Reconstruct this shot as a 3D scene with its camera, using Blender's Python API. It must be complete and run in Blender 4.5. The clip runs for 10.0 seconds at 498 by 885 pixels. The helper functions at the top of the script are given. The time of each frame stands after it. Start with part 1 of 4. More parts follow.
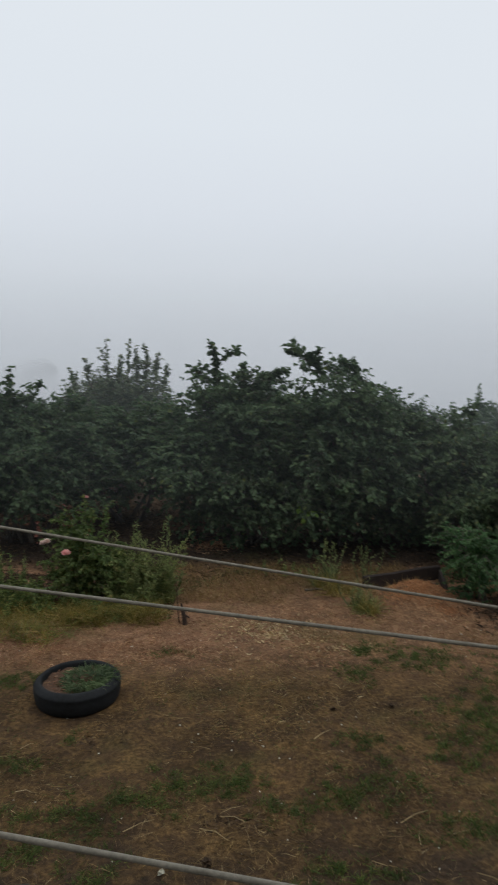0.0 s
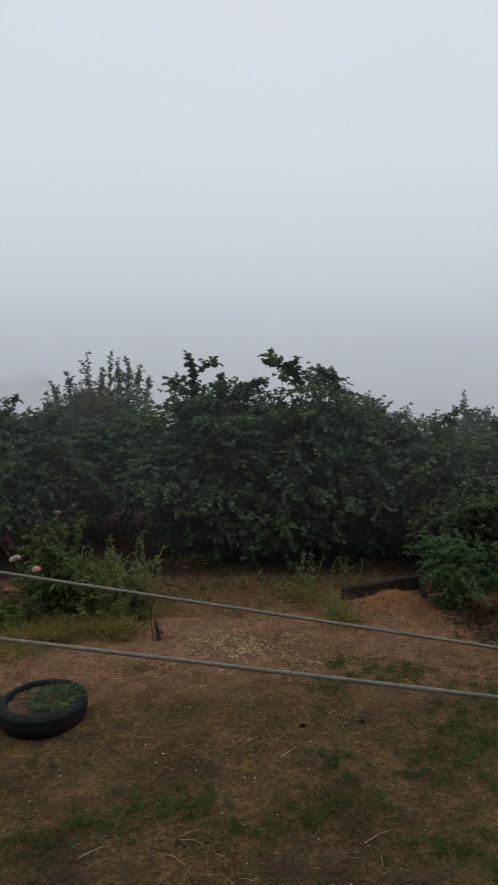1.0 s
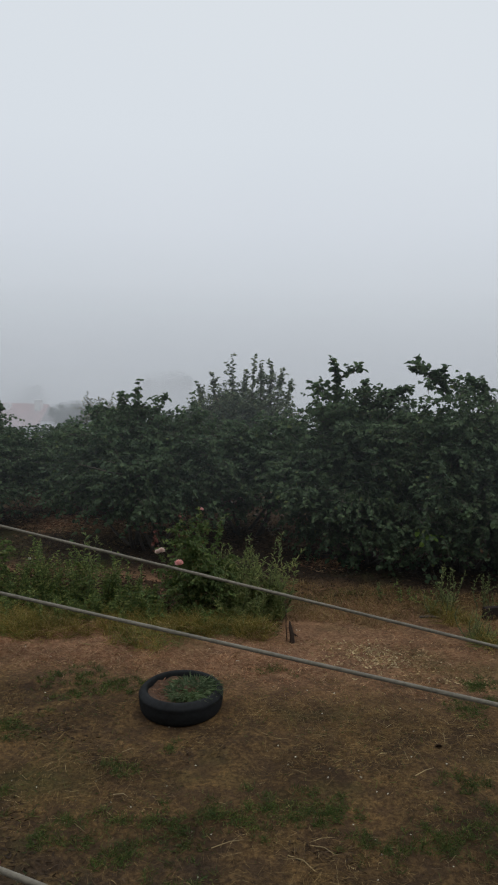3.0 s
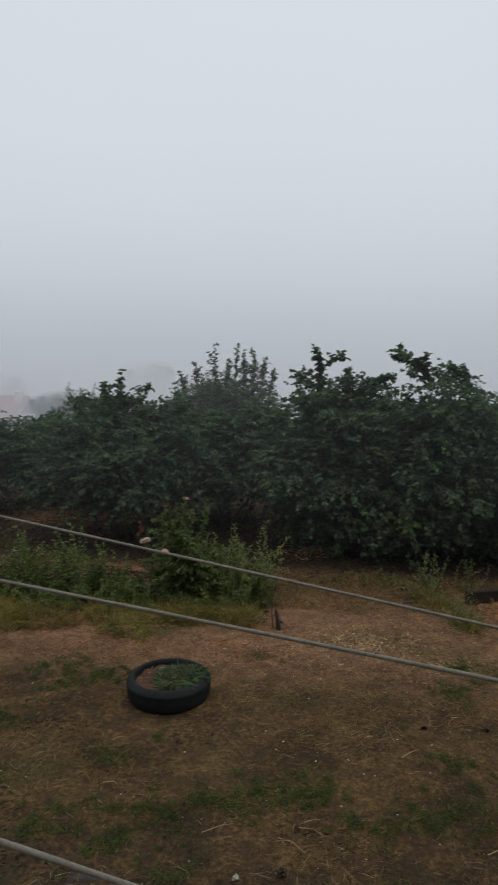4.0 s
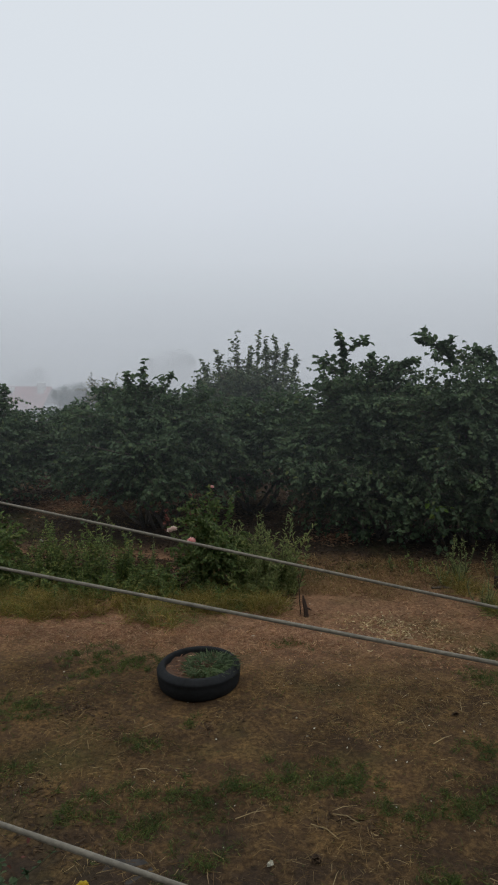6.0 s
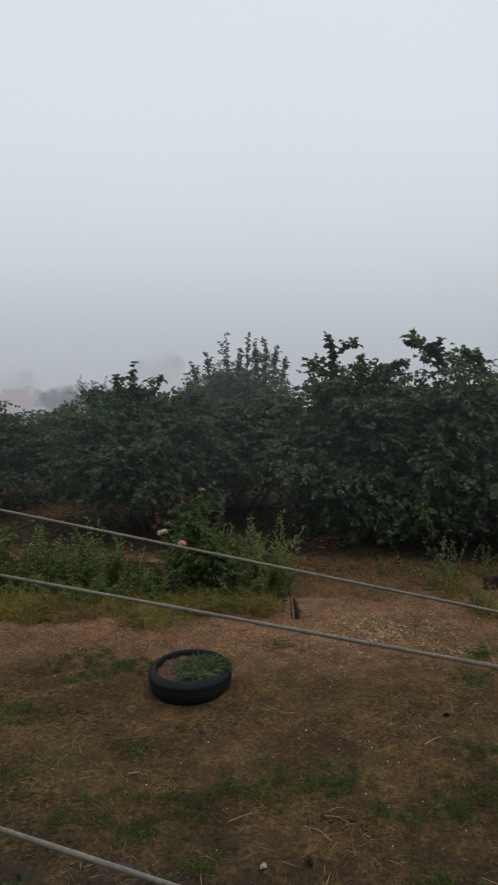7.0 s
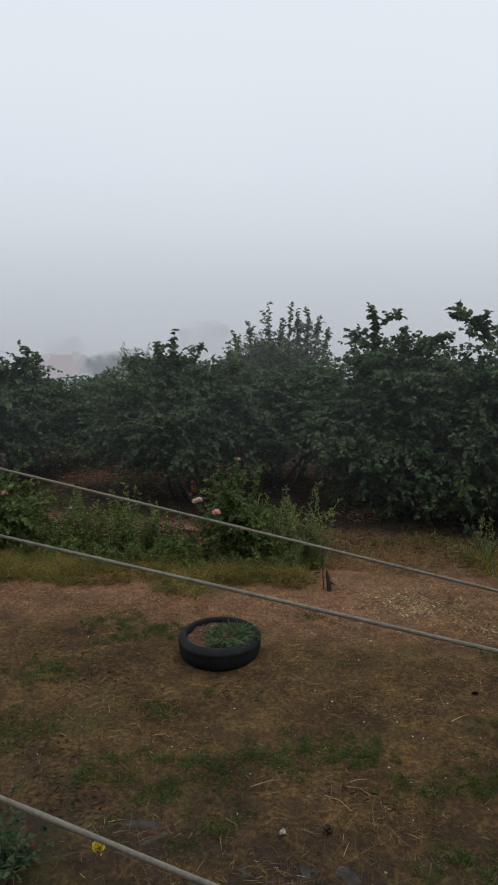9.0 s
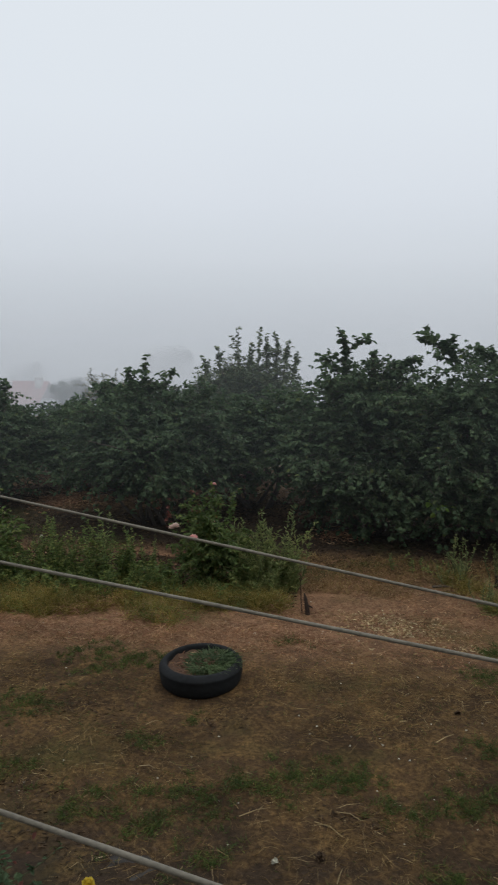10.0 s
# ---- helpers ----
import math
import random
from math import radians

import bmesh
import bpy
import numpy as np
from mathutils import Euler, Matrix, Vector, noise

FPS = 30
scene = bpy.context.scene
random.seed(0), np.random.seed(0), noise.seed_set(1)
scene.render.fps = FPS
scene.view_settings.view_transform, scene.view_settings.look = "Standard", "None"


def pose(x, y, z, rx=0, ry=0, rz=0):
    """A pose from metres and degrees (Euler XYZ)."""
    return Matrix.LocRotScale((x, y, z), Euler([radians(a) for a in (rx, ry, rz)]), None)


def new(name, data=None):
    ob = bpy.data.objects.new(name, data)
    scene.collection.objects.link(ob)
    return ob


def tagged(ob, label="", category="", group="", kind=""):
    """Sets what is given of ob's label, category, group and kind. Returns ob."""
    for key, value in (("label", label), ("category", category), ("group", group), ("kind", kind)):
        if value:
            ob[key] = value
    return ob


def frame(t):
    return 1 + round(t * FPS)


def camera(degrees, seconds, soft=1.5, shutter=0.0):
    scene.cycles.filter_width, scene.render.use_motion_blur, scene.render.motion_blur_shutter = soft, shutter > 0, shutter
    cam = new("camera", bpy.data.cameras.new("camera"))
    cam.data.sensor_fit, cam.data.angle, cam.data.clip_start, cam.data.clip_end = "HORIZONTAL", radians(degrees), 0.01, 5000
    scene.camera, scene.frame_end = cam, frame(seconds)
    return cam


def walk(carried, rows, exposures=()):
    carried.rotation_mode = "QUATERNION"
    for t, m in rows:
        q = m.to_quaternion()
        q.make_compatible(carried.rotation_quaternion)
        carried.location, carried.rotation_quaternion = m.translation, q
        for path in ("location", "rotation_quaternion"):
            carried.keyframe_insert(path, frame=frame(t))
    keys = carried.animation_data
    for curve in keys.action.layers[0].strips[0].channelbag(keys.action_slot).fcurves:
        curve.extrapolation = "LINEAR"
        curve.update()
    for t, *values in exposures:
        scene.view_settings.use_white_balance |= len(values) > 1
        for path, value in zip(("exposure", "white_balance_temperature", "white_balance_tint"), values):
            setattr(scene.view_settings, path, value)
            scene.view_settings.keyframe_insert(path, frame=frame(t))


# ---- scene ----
cam = camera(38.24, 10.0, soft=2.0, shutter=0.28)
# seconds, place, pitch, roll, yaw
ROWS = [
    (0, -0.113, 0.164, 2.573, -7.96, -0.64, -2.00),
    (0.2, -0.094, 0.155, 2.588, -7.57, -1.69, 1.30),
    (0.5, -0.042, 0.167, 2.607, -7.74, -1.58, 2.77),
    (0.7, 0.033, 0.199, 2.588, -7.22, -0.56, 1.40),
    (1, 0.126, 0.225, 2.582, -7.18, 0.30, -2.31),
    (1.2, 0.136, 0.212, 2.584, -7.23, 0.16, -3.77),
    (1.5, 0.120, 0.191, 2.607, -6.96, -0.23, -4.06),
    (1.7, 0.117, 0.190, 2.613, -7.86, 0.22, -2.20),
    (2, 0.080, 0.180, 2.622, -7.81, 0.39, 2.02),
    (2.2, 0.070, 0.202, 2.607, -7.96, 0.32, 4.35),
    (2.5, 0.055, 0.221, 2.601, -7.89, 0.06, 6.47),
    (2.7, 0.036, 0.220, 2.596, -6.80, -1.06, 7.92),
    (3.8, 0.031, 0.189, 2.608, -7.95, -0.88, 9.35),
    (4, 0.017, 0.191, 2.591, -7.79, -0.87, 7.09),
    (4.2, 0.009, 0.179, 2.591, -7.40, -0.47, 4.28),
    (4.5, -0.032, 0.172, 2.598, -7.39, -0.89, 0.91),
    (4.7, -0.025, 0.172, 2.596, -8.46, -0.95, -0.48),
    (5, -0.033, 0.175, 2.599, -7.84, -0.41, 0.29),
    (5.2, -0.038, 0.178, 2.600, -7.88, -0.42, 1.82),
    (5.5, -0.042, 0.193, 2.608, -8.48, -0.16, 4.86),
    (5.7, -0.017, 0.211, 2.596, -8.96, 0.69, 7.52),
    (6.8, -0.012, 0.204, 2.593, -8.32, 0.12, 9.37),
    (7, -0.020, 0.197, 2.604, -8.71, 0.50, 7.78),
    (7.2, -0.048, 0.196, 2.601, -9.08, 0.21, 6.56),
    (7.5, -0.065, 0.208, 2.595, -8.66, 0.29, 5.81),
    (7.7, -0.066, 0.209, 2.592, -8.22, 0.72, 5.70),
    (8, -0.058, 0.213, 2.611, -9.16, 0.54, 6.56),
    (8.2, -0.018, 0.219, 2.611, -8.95, 1.20, 7.50),
    (8.5, 0.001, 0.230, 2.620, -10.48, 0.36, 8.54),
    (8.7, 0.019, 0.224, 2.618, -10.13, -0.44, 10.42),
    (9, 0.032, 0.237, 2.599, -11.08, -0.49, 11.41),
    (9.2, 0.053, 0.227, 2.601, -11.00, -0.21, 10.87),
    (9.5, 0.055, 0.212, 2.597, -9.66, 0.51, 7.91),
    (9.7, 0.006, 0.207, 2.597, -9.31, -0.24, 6.76),
    (10, -0.070, 0.206, 2.602, -9.13, -0.21, 8.49),
]
walk(cam, [(t, pose(x, y, z, 90 + pitch, roll, yaw)) for t, x, y, z, pitch, roll, yaw in ROWS],
     exposures=[(0, 0.08), (0.5, -0.03), (1, -0.07), (1.5, -0.07), (2.5, 0.0), (4, -0.08), (5.5, 0.0), (7, 0.0), (8, 0.03), (9, 0.12), (10, 0.08)])

# ---- world and light: fog under an overcast sky ----
SUN_EL, SUN_AZ = radians(66), radians(150)
world = bpy.data.worlds.new("world")
scene.world = world
world.use_nodes = True
wt = world.node_tree
wt.nodes.clear()
w_out = wt.nodes.new("ShaderNodeOutputWorld")
w_bg = wt.nodes.new("ShaderNodeBackground")
w_sky = wt.nodes.new("ShaderNodeTexSky")
w_sky.sky_type = "NISHITA"
w_sky.sun_disc = False
w_sky.sun_elevation, w_sky.sun_rotation = SUN_EL, SUN_AZ
w_sky.dust_density, w_sky.air_density = 4.0, 1.0
w_scale = wt.nodes.new("ShaderNodeMix")
w_scale.data_type, w_scale.blend_type = "RGBA", "MULTIPLY"
w_scale.inputs["Factor"].default_value = 1.0
w_scale.inputs["B"].default_value = (0.08, 0.08, 0.08, 1)
w_tc = wt.nodes.new("ShaderNodeTexCoord")
w_sep = wt.nodes.new("ShaderNodeSeparateXYZ")
w_noise = wt.nodes.new("ShaderNodeTexNoise")
w_noise.inputs["Scale"].default_value = 1.6
w_noise.inputs["Detail"].default_value = 2.0
w_ramp = wt.nodes.new("ShaderNodeValToRGB")
ramp = w_ramp.color_ramp
ramp.elements[0].position, ramp.elements[0].color = 0.0, (0.50, 0.54, 0.59, 1)
ramp.elements[1].position, ramp.elements[1].color = 0.95, (1.04, 1.09, 1.12, 1)
for at_, col in ((0.04, (0.57, 0.61, 0.665, 1)), (0.09, (0.64, 0.685, 0.74, 1)), (0.16, (0.685, 0.73, 0.79, 1)), (0.27, (0.73, 0.78, 0.835, 1)), (0.45, (0.75, 0.80, 0.85, 1)), (0.65, (0.90, 0.95, 1.0, 1))):
    el = ramp.elements.new(at_)
    el.color = col
w_mix = wt.nodes.new("ShaderNodeMix")
w_mix.data_type = "RGBA"
w_mix.inputs["Factor"].default_value = 0.93
w_mul = wt.nodes.new("ShaderNodeMix")
w_mul.data_type, w_mul.blend_type = "RGBA", "OVERLAY"
w_mul.inputs["Factor"].default_value = 0.12
wt.links.new(w_sky.outputs[0], w_scale.inputs["A"])
wt.links.new(w_tc.outputs["Generated"], w_sep.inputs[0])
wt.links.new(w_tc.outputs["Generated"], w_noise.inputs["Vector"])
wt.links.new(w_sep.outputs["Z"], w_ramp.inputs["Fac"])
wt.links.new(w_scale.outputs["Result"], w_mix.inputs["A"])
wt.links.new(w_ramp.outputs["Color"], w_mul.inputs["A"])
wt.links.new(w_noise.outputs["Fac"], w_mul.inputs["B"])
wt.links.new(w_mul.outputs["Result"], w_mix.inputs["B"])
wt.links.new(w_mix.outputs["Result"], w_bg.inputs["Color"])
w_bg.inputs["Strength"].default_value = 1.0
wt.links.new(w_bg.outputs[0], w_out.inputs[0])

sun = new("sun", bpy.data.lights.new("sun", "SUN"))
sun.data.energy, sun.data.angle, sun.data.color = 0.28, radians(40), (1.0, 0.96, 0.9)
sun.rotation_euler = (radians(90) - SUN_EL, 0, -SUN_AZ + math.pi)


# ---- materials ----
def material(name, rough=0.8, metal=0.0, spec=0.5):
    m = bpy.data.materials.new(name)
    m.use_nodes = True
    nt = m.node_tree
    b = nt.nodes["Principled BSDF"]
    b.inputs["Roughness"].default_value = rough
    b.inputs["Metallic"].default_value = metal
    b.inputs["Specular IOR Level"].default_value = spec
    return m, nt, b


def noise_node(nt, scale, detail=4.0, rough=0.6, coord="Object"):
    tc = nt.nodes.new("ShaderNodeTexCoord")
    n = nt.nodes.new("ShaderNodeTexNoise")
    n.inputs["Scale"].default_value = scale
    n.inputs["Detail"].default_value = detail
    n.inputs["Roughness"].default_value = rough
    nt.links.new(tc.outputs[coord], n.inputs["Vector"])
    return n.outputs["Fac"]


def ramp_node(nt, fac, stops):
    r = nt.nodes.new("ShaderNodeValToRGB")
    r.color_ramp.elements[0].position, r.color_ramp.elements[0].color = stops[0][0], (*stops[0][1], 1)
    r.color_ramp.elements[1].position, r.color_ramp.elements[1].color = stops[-1][0], (*stops[-1][1], 1)
    for p, c in stops[1:-1]:
        r.color_ramp.elements.new(p).color = (*c, 1)
    nt.links.new(fac, r.inputs["Fac"])
    return r.outputs["Color"]


def blend(nt, fac, a, b, mode="MIX"):
    m = nt.nodes.new("ShaderNodeMix")
    m.data_type, m.blend_type = "RGBA", mode
    for v, key in ((fac, "Factor"), (a, "A"), (b, "B")):
        if isinstance(v, (int, float)):
            m.inputs[key].default_value = v
        elif isinstance(v, tuple):
            m.inputs[key].default_value = (*v, 1)
        else:
            nt.links.new(v, m.inputs[key])
    return m.outputs["Result"]


def bump(nt, b, height, strength, dist):
    n = nt.nodes.new("ShaderNodeBump")
    n.inputs["Strength"].default_value = strength
    n.inputs["Distance"].default_value = dist
    nt.links.new(height, n.inputs["Height"])
    nt.links.new(n.outputs["Normal"], b.inputs["Normal"])


def plain(name, c1, c2, scale, rough=0.8, bump_by=0.3, spec=0.4, dist=0.004):
    m, nt, b = material(name, rough, 0.0, spec)
    n = noise_node(nt, scale, 6.0)
    big = noise_node(nt, scale * 0.13, 3.0)
    c = blend(nt, ramp_node(nt, big, [(0.35, (0, 0, 0)), (0.65, (1, 1, 1))]), c1, c2)
    c = blend(nt, 0.55, c, ramp_node(nt, n, [(0.3, tuple(v * 0.6 for v in c1)), (0.7, c2)]))
    nt.links.new(c, b.inputs["Base Color"])
    bump(nt, b, n, bump_by, dist)
    return m


def leafy(name, stops, rough=0.62, spec=0.2, through_by=0.35):
    """Leaf surface: colour differs from leaf to leaf and over the plant, with some light passing through."""
    m, nt, b = material(name, rough, 0.0, spec)
    g = nt.nodes.new("ShaderNodeNewGeometry")
    c = ramp_node(nt, g.outputs["Random Per Island"], stops)
    big = noise_node(nt, 1.7, 3.0)
    c = blend(nt, 0.5, c, ramp_node(nt, big, [(0.3, (0.55, 0.6, 0.6)), (0.7, (1.25, 1.2, 1.0))]), "MULTIPLY")
    clump = noise_node(nt, 4.5, 2.0)
    c = blend(nt, 0.5, c, ramp_node(nt, clump, [(0.33, (0.6, 0.6, 0.65)), (0.67, (1.35, 1.32, 1.2))]), "MULTIPLY")
    nt.links.new(c, b.inputs["Base Color"])
    t = nt.nodes.new("ShaderNodeBsdfTranslucent")
    nt.links.new(c, t.inputs["Color"])
    mx = nt.nodes.new("ShaderNodeMixShader")
    mx.inputs[0].default_value = through_by
    out = nt.nodes["Material Output"]
    nt.links.new(b.outputs[0], mx.inputs[1])
    nt.links.new(t.outputs[0], mx.inputs[2])
    nt.links.new(mx.outputs[0], out.inputs["Surface"])
    return m


HAZEL = leafy("hazel_leaf", [(0.0, (0.056, 0.092, 0.052)), (0.5, (0.082, 0.126, 0.070)), (0.98, (0.115, 0.165, 0.086)), (1.0, (0.15, 0.185, 0.065))], spec=0.15)
HAZEL_DULL = leafy("hazel_leaf_dull", [(0.0, (0.066, 0.102, 0.058)), (0.6, (0.098, 0.145, 0.078)), (0.97, (0.135, 0.178, 0.088)), (1.0, (0.2, 0.19, 0.07))], spec=0.15)
APPLE = leafy("apple_leaf", [(0.0, (0.085, 0.115, 0.078)), (0.6, (0.135, 0.175, 0.108)), (1.0, (0.20, 0.22, 0.125))])
FAR_LEAF = leafy("far_leaf", [(0.0, (0.05, 0.07, 0.05)), (1.0, (0.09, 0.11, 0.07))])
PALE_LEAF = leafy("pale_leaf", [(0.0, (0.14, 0.15, 0.11)), (0.8, (0.20, 0.20, 0.15)), (1.0, (0.26, 0.24, 0.07))])
ROSE_LEAF = leafy("rose_leaf", [(0.0, (0.068, 0.112, 0.04)), (0.7, (0.125, 0.178, 0.058)), (0.98, (0.19, 0.215, 0.075)), (1.0, (0.2, 0.10, 0.05))])
SPROUT = leafy("young_sprout_leaf", [(0.0, (0.12, 0.22, 0.04)), (1.0, (0.22, 0.34, 0.07))])
RED_LEAF = leafy("young_red_leaf", [(0.0, (0.13, 0.05, 0.045)), (1.0, (0.25, 0.10, 0.085))])
WEED_LEAF = leafy("weed_leaf", [(0.0, (0.10, 0.155, 0.055)), (0.6, (0.18, 0.25, 0.085)), (1.0, (0.34, 0.35, 0.12))], through_by=0.35)
SPIKE_LEAF = leafy("spike_weed_leaf", [(0.0, (0.17, 0.225, 0.09)), (0.6, (0.26, 0.315, 0.13)), (1.0, (0.38, 0.38, 0.17))])
FERNY = leafy("feathery_leaf", [(0.0, (0.05, 0.115, 0.05)), (0.7, (0.088, 0.175, 0.072)), (1.0, (0.14, 0.24, 0.095))])
GREY_GREEN = leafy("grey_green_leaf", [(0.0, (0.052, 0.085, 0.042)), (0.7, (0.105, 0.152, 0.075)), (1.0, (0.19, 0.225, 0.13))])
GRASS = leafy("green_grass", [(0.0, (0.045, 0.078, 0.024)), (0.7, (0.088, 0.13, 0.038)), (1.0, (0.18, 0.19, 0.06))])
YELLOW_GRASS = leafy("yellowing_grass", [(0.0, (0.09, 0.10, 0.03)), (0.4, (0.22, 0.185, 0.045)), (0.75, (0.32, 0.245, 0.068)), (1.0, (0.5, 0.38, 0.16))])
STRAW = leafy("dry_straw", [(0.0, (0.10, 0.062, 0.027)), (0.6, (0.215, 0.138, 0.062)), (0.95, (0.33, 0.235, 0.11)), (1.0, (0.48, 0.38, 0.22))], 0.7, 0.2, 0.1)
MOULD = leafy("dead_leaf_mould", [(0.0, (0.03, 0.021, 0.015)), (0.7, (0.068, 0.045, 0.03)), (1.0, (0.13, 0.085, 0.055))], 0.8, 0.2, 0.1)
RUST = leafy("rusty_litter", [(0.0, (0.17, 0.082, 0.05)), (0.6, (0.35, 0.182, 0.11)), (1.0, (0.54, 0.37, 0.23))], 0.75, 0.2, 0.1)
ORANGE = leafy("orange_litter", [(0.0, (0.26, 0.11, 0.05)), (0.6, (0.46, 0.21, 0.10)), (1.0, (0.56, 0.32, 0.17))], 0.75, 0.2, 0.1)
CHIPS = leafy("wood_chip_surface", [(0.0, (0.28, 0.20, 0.105)), (0.7, (0.42, 0.32, 0.18)), (1.0, (0.56, 0.46, 0.30))], 0.75, 0.2, 0.0)
PETAL = leafy("pink_petal", [(0.0, (0.85, 0.42, 0.44)), (0.6, (0.92, 0.56, 0.57)), (1.0, (0.95, 0.72, 0.7))], 0.5, 0.3, 0.35)
PALE_PETAL = leafy("pale_petal", [(0.0, (0.85, 0.62, 0.58)), (1.0, (0.95, 0.82, 0.76))], 0.5, 0.3, 0.35)
YELLOW_PETAL = leafy("yellow_petal", [(0.0, (0.6, 0.45, 0.05)), (1.0, (0.75, 0.62, 0.12))], 0.5, 0.3, 0.3)
BARK = plain("bark", (0.06, 0.05, 0.04), (0.12, 0.10, 0.08), 30, 0.9, 0.8)
STEM = plain("green_stem", (0.06, 0.08, 0.03), (0.10, 0.11, 0.05), 40, 0.7)
OLD_WOOD = plain("weathered_dark_timber", (0.016, 0.011, 0.010), (0.034, 0.022, 0.018), 18, 0.85, 0.8)
STAKE = plain("rotten_stake_wood", (0.02, 0.014, 0.011), (0.05, 0.03, 0.02), 40, 0.9, 0.8)
RUBBER = plain("weathered_tyre_rubber", (0.006, 0.0065, 0.007), (0.017, 0.019, 0.021), 34, 0.75, 0.4, 0.2, 0.002)
SOIL = plain("brown_soil", (0.06, 0.034, 0.022), (0.145, 0.085, 0.055), 60, 0.95, 1.0, 0.2, 0.012)
SLAB = plain("grey_stone", (0.038, 0.034, 0.031), (0.075, 0.068, 0.062), 20, 0.9, 1.0, 0.2, 0.01)
WHITE = plain("white_scrap", (0.5, 0.48, 0.38), (0.62, 0.6, 0.5), 60, 0.7, 0.2)
CORD = plain("grey_plastic_cord", (0.165, 0.15, 0.118), (0.28, 0.255, 0.205), 160, 0.65, 0.5, 0.2, 0.001)
POST = plain("painted_steel", (0.18, 0.19, 0.19), (0.25, 0.25, 0.25), 20, 0.5)
ROOF = plain("faded_red_roof_tiles", (0.30, 0.09, 0.085), (0.38, 0.13, 0.12), 2.0, 0.85)
RENDERED = plain("pale_house_render", (0.62, 0.62, 0.6), (0.7, 0.7, 0.68), 1.0, 0.9)
PLASTER = plain("house_plaster", (0.42, 0.40, 0.37), (0.5, 0.48, 0.45), 3.0, 0.9)
GLASS_DARK = plain("dark_window", (0.03, 0.035, 0.04), (0.05, 0.055, 0.06), 2.0, 0.15)


def ground_material():
    m, nt, b = material("dry_lawn", 0.95, 0.0, 0.2)
    tc = nt.nodes.new("ShaderNodeTexCoord")
    sep = nt.nodes.new("ShaderNodeSeparateXYZ")
    nt.links.new(tc.outputs["Object"], sep.inputs[0])
    fine = noise_node(nt, 34, 8.0, 0.75)
    mid = noise_node(nt, 5.5, 5.0, 0.65)
    big = noise_node(nt, 0.9, 4.0, 0.6)
    earth = ramp_node(nt, fine, [(0.30, (0.018, 0.011, 0.006)), (0.48, (0.099, 0.059, 0.028)), (0.62, (0.21, 0.13, 0.062)), (0.8, (0.34, 0.235, 0.118))])
    dark = ramp_node(nt, fine, [(0.3, (0.026, 0.016, 0.010)), (0.75, (0.14, 0.084, 0.046))])
    rust = ramp_node(nt, fine, [(0.28, (0.09, 0.042, 0.022)), (0.5, (0.32, 0.172, 0.10)), (0.8, (0.52, 0.33, 0.205))])
    green = ramp_node(nt, fine, [(0.3, (0.03, 0.030, 0.009)), (0.7, (0.115, 0.108, 0.03))])
    c = blend(nt, ramp_node(nt, mid, [(0.45, (0, 0, 0)), (0.58, (1, 1, 1))]), earth, dark)
    # damp and worn patches at two sizes
    worn = noise_node(nt, 1.9, 3.0, 0.55)
    c = blend(nt, 0.85, c, ramp_node(nt, worn, [(0.36, (0.40, 0.375, 0.29)), (0.5, (0.76, 0.74, 0.60)), (0.66, (1.06, 1.01, 0.78))]), "MULTIPLY")
    # bare dark soil round the sunken stones, plus vignette darkening put into near ground
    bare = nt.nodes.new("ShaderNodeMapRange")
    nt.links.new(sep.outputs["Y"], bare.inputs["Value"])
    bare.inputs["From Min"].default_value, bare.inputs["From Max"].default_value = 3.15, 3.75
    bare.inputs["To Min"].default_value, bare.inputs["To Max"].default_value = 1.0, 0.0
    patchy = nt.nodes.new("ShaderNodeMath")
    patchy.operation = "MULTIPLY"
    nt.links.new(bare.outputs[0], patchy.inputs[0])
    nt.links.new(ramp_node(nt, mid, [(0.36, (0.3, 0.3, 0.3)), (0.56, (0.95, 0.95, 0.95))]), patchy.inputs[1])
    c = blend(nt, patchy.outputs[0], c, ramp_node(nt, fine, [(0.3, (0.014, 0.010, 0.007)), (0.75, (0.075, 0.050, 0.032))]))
    # rusty litter before the trees
    band = nt.nodes.new("ShaderNodeMapRange")
    nt.links.new(sep.outputs["Y"], band.inputs["Value"])
    band.inputs["From Min"].default_value, band.inputs["From Max"].default_value = 5.2, 6.1
    wob = nt.nodes.new("ShaderNodeMath")
    wob.operation = "MULTIPLY"
    stop = nt.nodes.new("ShaderNodeMapRange")
    nt.links.new(sep.outputs["Y"], stop.inputs["Value"])
    stop.inputs["From Min"].default_value, stop.inputs["From Max"].default_value = 7.8, 8.7
    stop.inputs["To Min"].default_value, stop.inputs["To Max"].default_value = 1.0, 0.12
    both = nt.nodes.new("ShaderNodeMath")
    both.operation = "MULTIPLY"
    nt.links.new(band.outputs[0], both.inputs[0])
    nt.links.new(stop.outputs[0], both.inputs[1])
    side = nt.nodes.new("ShaderNodeMapRange")
    nt.links.new(sep.outputs["X"], side.inputs["Value"])
    side.inputs["From Min"].default_value, side.inputs["From Max"].default_value = -0.9, 0.6
    side.inputs["To Min"].default_value, side.inputs["To Max"].default_value = 1.0, 0.6
    third = nt.nodes.new("ShaderNodeMath")
    third.operation = "MULTIPLY"
    nt.links.new(both.outputs[0], third.inputs[0])
    nt.links.new(side.outputs[0], third.inputs[1])
    nt.links.new(third.outputs[0], wob.inputs[0])
    nt.links.new(ramp_node(nt, mid, [(0.3, (1, 1, 1)), (0.72, (0.25, 0.25, 0.25))]), wob.inputs[1])
    c = blend(nt, wob.outputs[0], c, rust)
